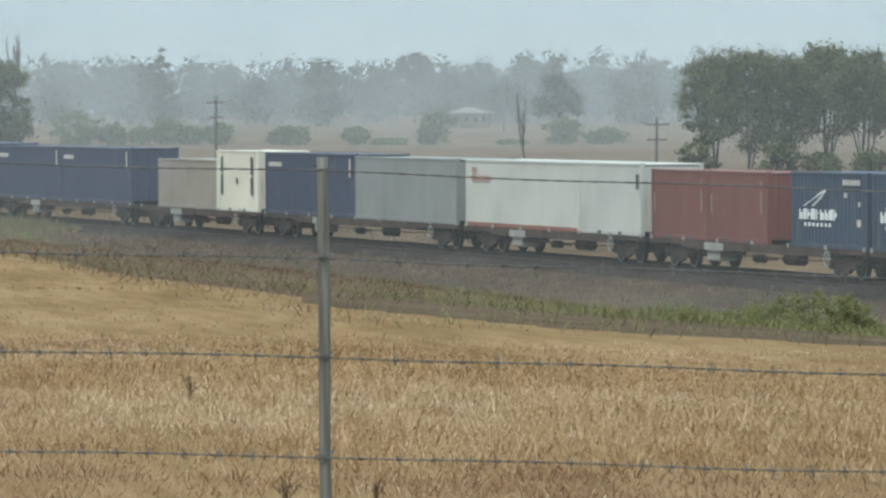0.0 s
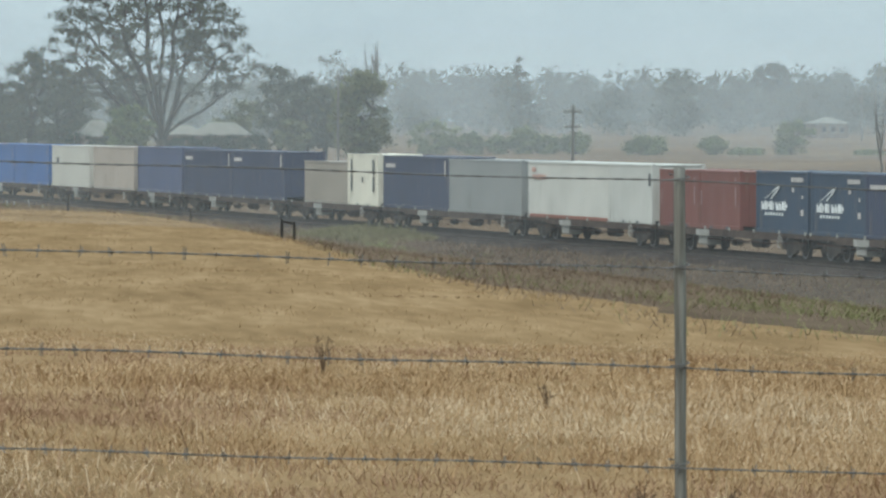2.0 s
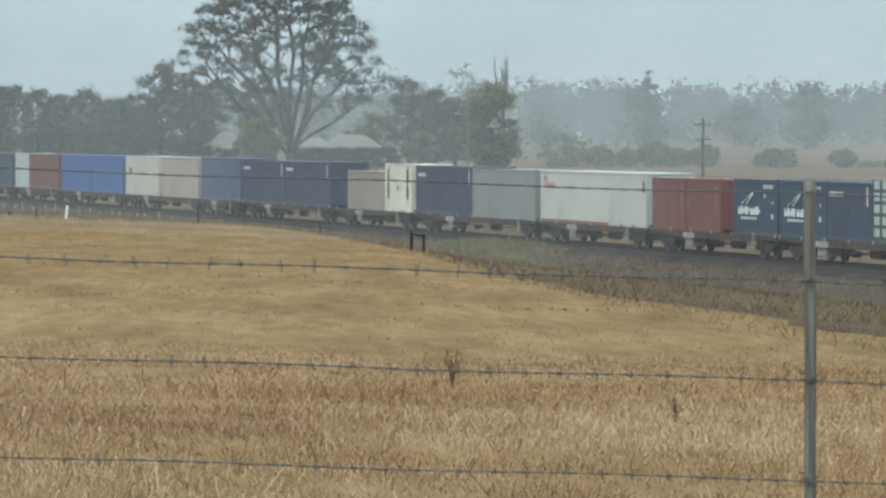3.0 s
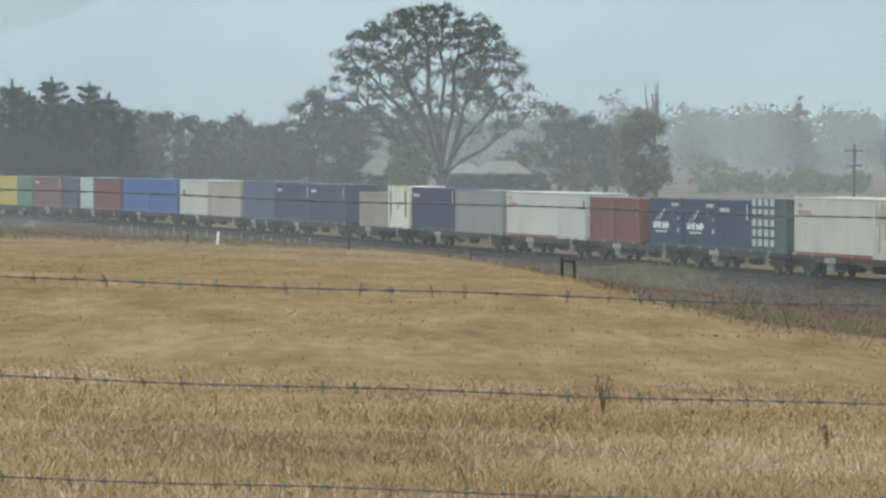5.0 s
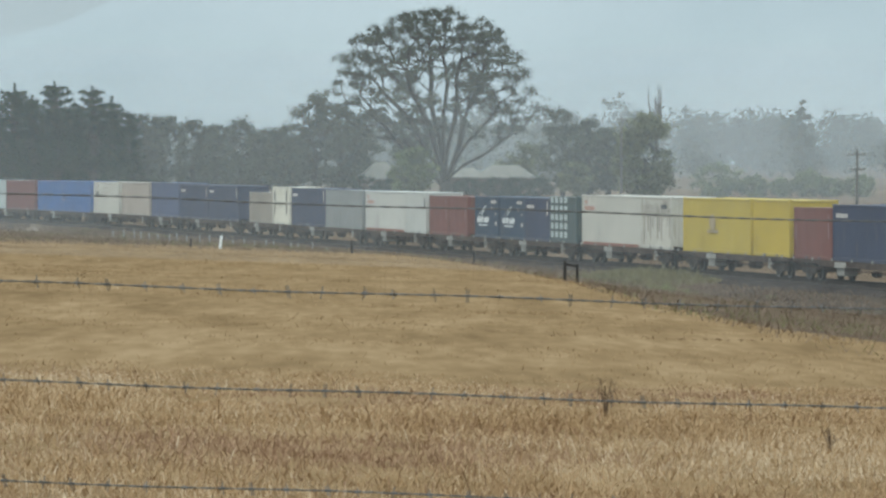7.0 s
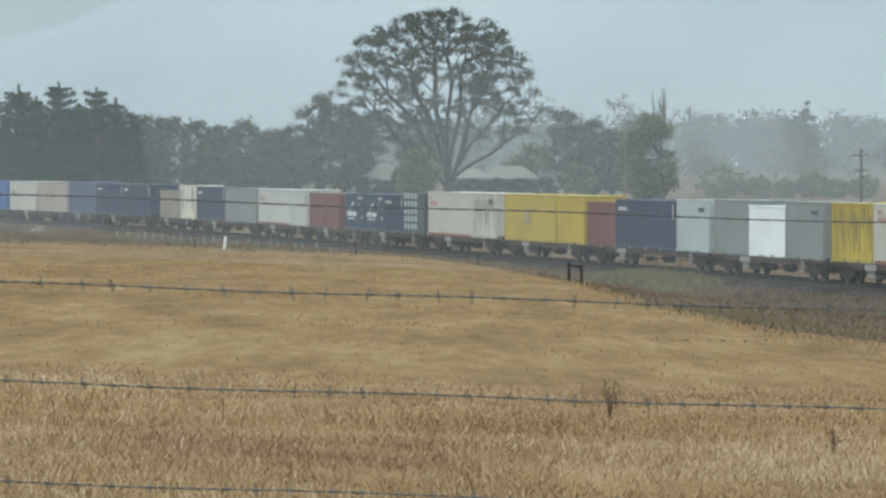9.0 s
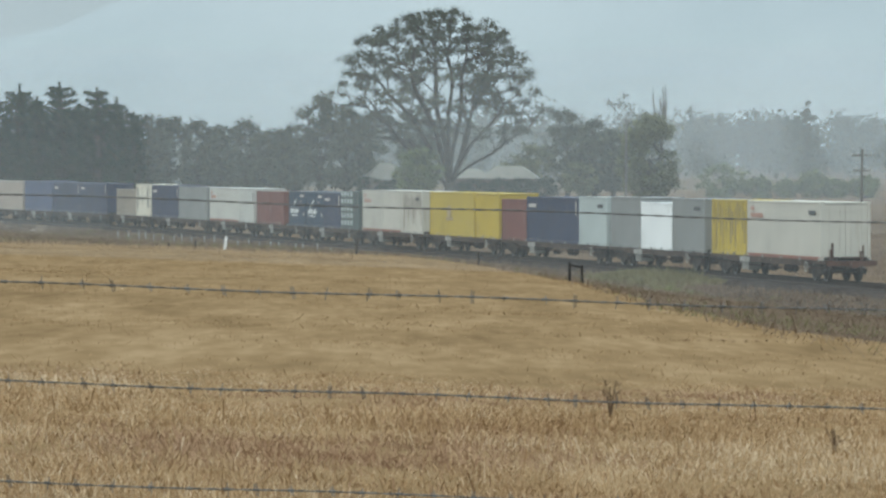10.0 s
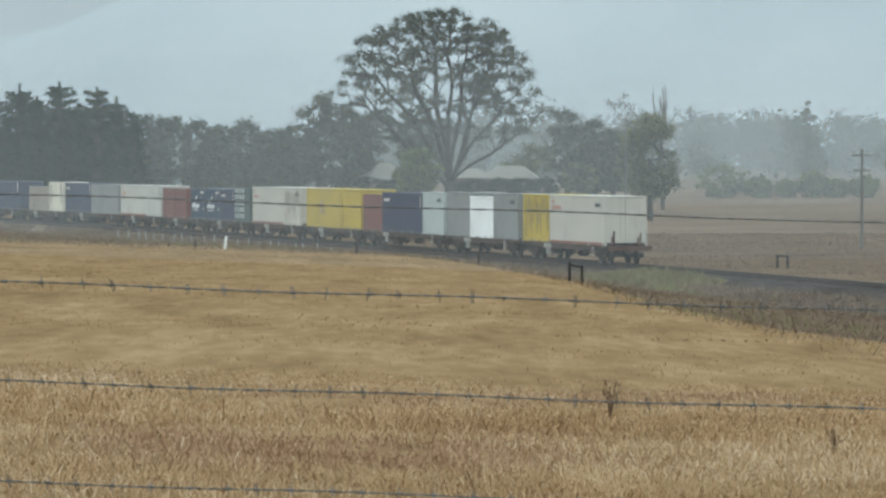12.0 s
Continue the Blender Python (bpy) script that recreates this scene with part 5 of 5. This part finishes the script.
def dirt_track():
    """A pale worn vehicle track up the far bank."""
    v, f, n = [], [], 14
    for i in range(n):
        t = i / (n - 1)
        a = bearing(0, 35 + 52 * t + 6 * math.sin(t * 3))
        d = 392 + 95 * t
        for k in (-1, 1):
            w = a + k * radians(.085) * (1.2 - .5 * t)
            x, y = d * math.sin(w), d * math.cos(w)
            off = -float(line_side(np.array([x]), np.array([y]))[0])
            v.append((x, y, max(ground_at(x, y), float(np.interp(off, (2.5, 5.5, 9, 14), (-.46, -.72, -1.15, -1.9)))) + .16))
    for i in range(n - 1):
        f.append((2 * i, 2 * i + 1, 2 * i + 3, 2 * i + 2))
    tagged(new("dirt_track", mesh_of("dirt_track", v, f, DIRTROAD)), "pale bare-earth vehicle track by the railway", "track", kind="structure")


dirt_track()


# ---- mist ----
def mist_material(k, amount):
    m = bpy.data.materials.new("drifting_mist")
    m.use_nodes = True
    n, l = m.node_tree.nodes, m.node_tree.links
    n.clear()
    out, mix, clear = n.new("ShaderNodeOutputMaterial"), n.new("ShaderNodeMixShader"), n.new("ShaderNodeBsdfTransparent")
    glow, through_ = n.new("ShaderNodeBsdfDiffuse"), n.new("ShaderNodeBsdfTranslucent")
    half = n.new("ShaderNodeMixShader")
    for b in (glow, through_):
        b.inputs["Color"].default_value = (.735, .77, .79, 1) if k < 800 else (.705, .77, .815, 1)
    l.new(glow.outputs[0], half.inputs[1])
    l.new(through_.outputs[0], half.inputs[2])
    at, tex, z = n.new("ShaderNodeTexCoord"), n.new("ShaderNodeTexNoise"), n.new("ShaderNodeSeparateXYZ")
    tex.inputs["Scale"].default_value, tex.inputs["Detail"].default_value = .02, 3
    l.new(at.outputs["Object"], tex.inputs["Vector"])
    l.new(at.outputs["Object"], z.inputs[0])
    fade, dense, both_ = n.new("ShaderNodeMapRange"), n.new("ShaderNodeMapRange"), n.new("ShaderNodeMath")
    fade.inputs["From Min"].default_value, fade.inputs["From Max"].default_value = 4 + k * .008, 12 + k * .022
    fade.inputs["To Min"].default_value, fade.inputs["To Max"].default_value = 1, .12
    fade.interpolation_type = "SMOOTHSTEP"
    l.new(z.outputs["Z"], fade.inputs["Value"])
    dense.inputs["From Min"].default_value, dense.inputs["From Max"].default_value = .3, .7
    dense.inputs["To Min"].default_value, dense.inputs["To Max"].default_value = amount * .7, amount * 1.3
    l.new(tex.outputs["Fac"], dense.inputs["Value"])
    both_.operation = "MULTIPLY"
    l.new(fade.outputs[0], both_.inputs[0])
    l.new(dense.outputs[0], both_.inputs[1])
    l.new(both_.outputs[0], mix.inputs["Fac"])
    l.new(clear.outputs[0], mix.inputs[1])
    l.new(half.outputs[0], mix.inputs[2])
    l.new(mix.outputs[0], out.inputs["Surface"])
    return m


def mist_bank(d, amount):
    """One thin layer of drizzle and mist hanging across the valley."""
    v, f = [], []
    angles = np.radians(np.arange(-14, 22.1, 1.0))
    heights = (-3, 5, 15, 40, 70 + d * .03)
    for a in angles:
        for z in heights:
            v.append((d * math.sin(a), d * math.cos(a), z))
    n = len(heights)
    for i in range(len(angles) - 1):
        for j in range(n - 1):
            f.append((i * n + j, (i + 1) * n + j, (i + 1) * n + j + 1, i * n + j + 1))
    ob = new("mist_bank", mesh_of("mist_bank", v, f, mist_material(d, amount), True))
    tagged(ob, "thin veil of grey drizzle and mist", "mist", kind="stuff")
    ob.visible_shadow = False


for d, amount in ((112, .095), (225, .045), (320, .05), (430, .085), (560, .06), (740, .12), (920, .13), (1090, .25)):
    mist_bank(d, amount)


def misty_hills():
    """The wooded range far behind everything, its low cloud and haze painted as glow."""
    v, f = [], []
    angles = np.arange(-20, 26.1, .5)
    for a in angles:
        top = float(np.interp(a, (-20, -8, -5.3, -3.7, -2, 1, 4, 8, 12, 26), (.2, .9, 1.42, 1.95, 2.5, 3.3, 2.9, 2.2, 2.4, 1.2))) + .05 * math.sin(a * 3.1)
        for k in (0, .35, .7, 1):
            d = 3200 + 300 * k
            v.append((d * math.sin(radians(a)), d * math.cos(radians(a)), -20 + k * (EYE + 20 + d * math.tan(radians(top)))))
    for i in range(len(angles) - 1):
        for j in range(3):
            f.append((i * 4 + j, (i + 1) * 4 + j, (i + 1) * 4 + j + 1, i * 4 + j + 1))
    m = bpy.data.materials.new("glowing_haze_range")
    m.use_nodes = True
    n, l = m.node_tree.nodes, m.node_tree.links
    n.clear()
    # Emission carries the pale haze and sky brightness; the range itself gives no light.
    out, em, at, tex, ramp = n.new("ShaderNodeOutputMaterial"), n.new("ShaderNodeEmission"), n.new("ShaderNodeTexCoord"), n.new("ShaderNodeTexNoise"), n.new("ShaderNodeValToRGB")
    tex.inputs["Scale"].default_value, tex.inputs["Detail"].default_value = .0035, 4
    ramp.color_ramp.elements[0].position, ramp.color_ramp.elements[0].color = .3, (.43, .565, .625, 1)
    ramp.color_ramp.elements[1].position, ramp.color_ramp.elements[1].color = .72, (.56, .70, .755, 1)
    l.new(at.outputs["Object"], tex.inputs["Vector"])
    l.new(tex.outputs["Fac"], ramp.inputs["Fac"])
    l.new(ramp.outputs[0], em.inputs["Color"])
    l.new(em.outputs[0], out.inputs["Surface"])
    tagged(new("backdrop_hills", mesh_of("backdrop_hills", v, f, m, True)), "far wooded range backdrop glowing in pale haze colours", "backdrop", kind="structure")


misty_hills()


def build_fly():
    """An insect that crosses close before the lens."""
    base = new("fly")
    tagged(base, "small dark fly in flight near the camera", "insect")
    body = Solid().tube([(-.0042, 0, 0), (-.003, 0, .0004), (0, 0, .0006), (.0024, 0, .0005), (.0034, 0, .0002), (.0046, 0, 0)], [.0006, .0015, .0018, .0013, .0016, .0007], 9)
    part("body", body.data("body", STEEL, True), base)
    for k in (-1, 1):
        part("wing", Solid().prism([(.001, k * .001, .0016), (-.001, k * .0045, .0022), (-.004, k * .0052, .002), (-.0045, k * .003, .0017), (-.001, k * .0006, .0015)], (0, 0, .00012)).data("wing", PALEBOX), base)
    return base


FLY = build_fly()


# ---- what moves ----
def motions():
    """The train rolls along its line for the whole clip, its wheels turning."""
    times = [k * .75 for k in range(17)]
    for ob, mid, half, off in MOVING:
        walk(ob, [(t, carriage(mid, half, t) @ off) for t in times])
    frames = [k / FPS for k in range(12 * FPS + 1)]
    for ob, x in SPIN:
        walk(ob, [(t, pose(x, 0, .46, 0, -math.degrees((SPEED * t + GAIN * t * t) / .46), 0)) for t in frames])

    fly = ((0, 1.2, 2.1, 6.3), (5.3, .30, 2.0, 5.98), (5.4, .20, 2.02, 5.80), (5.5, .121, 2.0, 5.673), (5.6, .34, 1.98, 5.66), (5.8, .9, 1.9, 5.8), (12, 2.5, 1.0, 6.4))
    walk(FLY, [(t, pose(x, y, z, 10, 15, -35)) for t, x, y, z in fly])


motions()
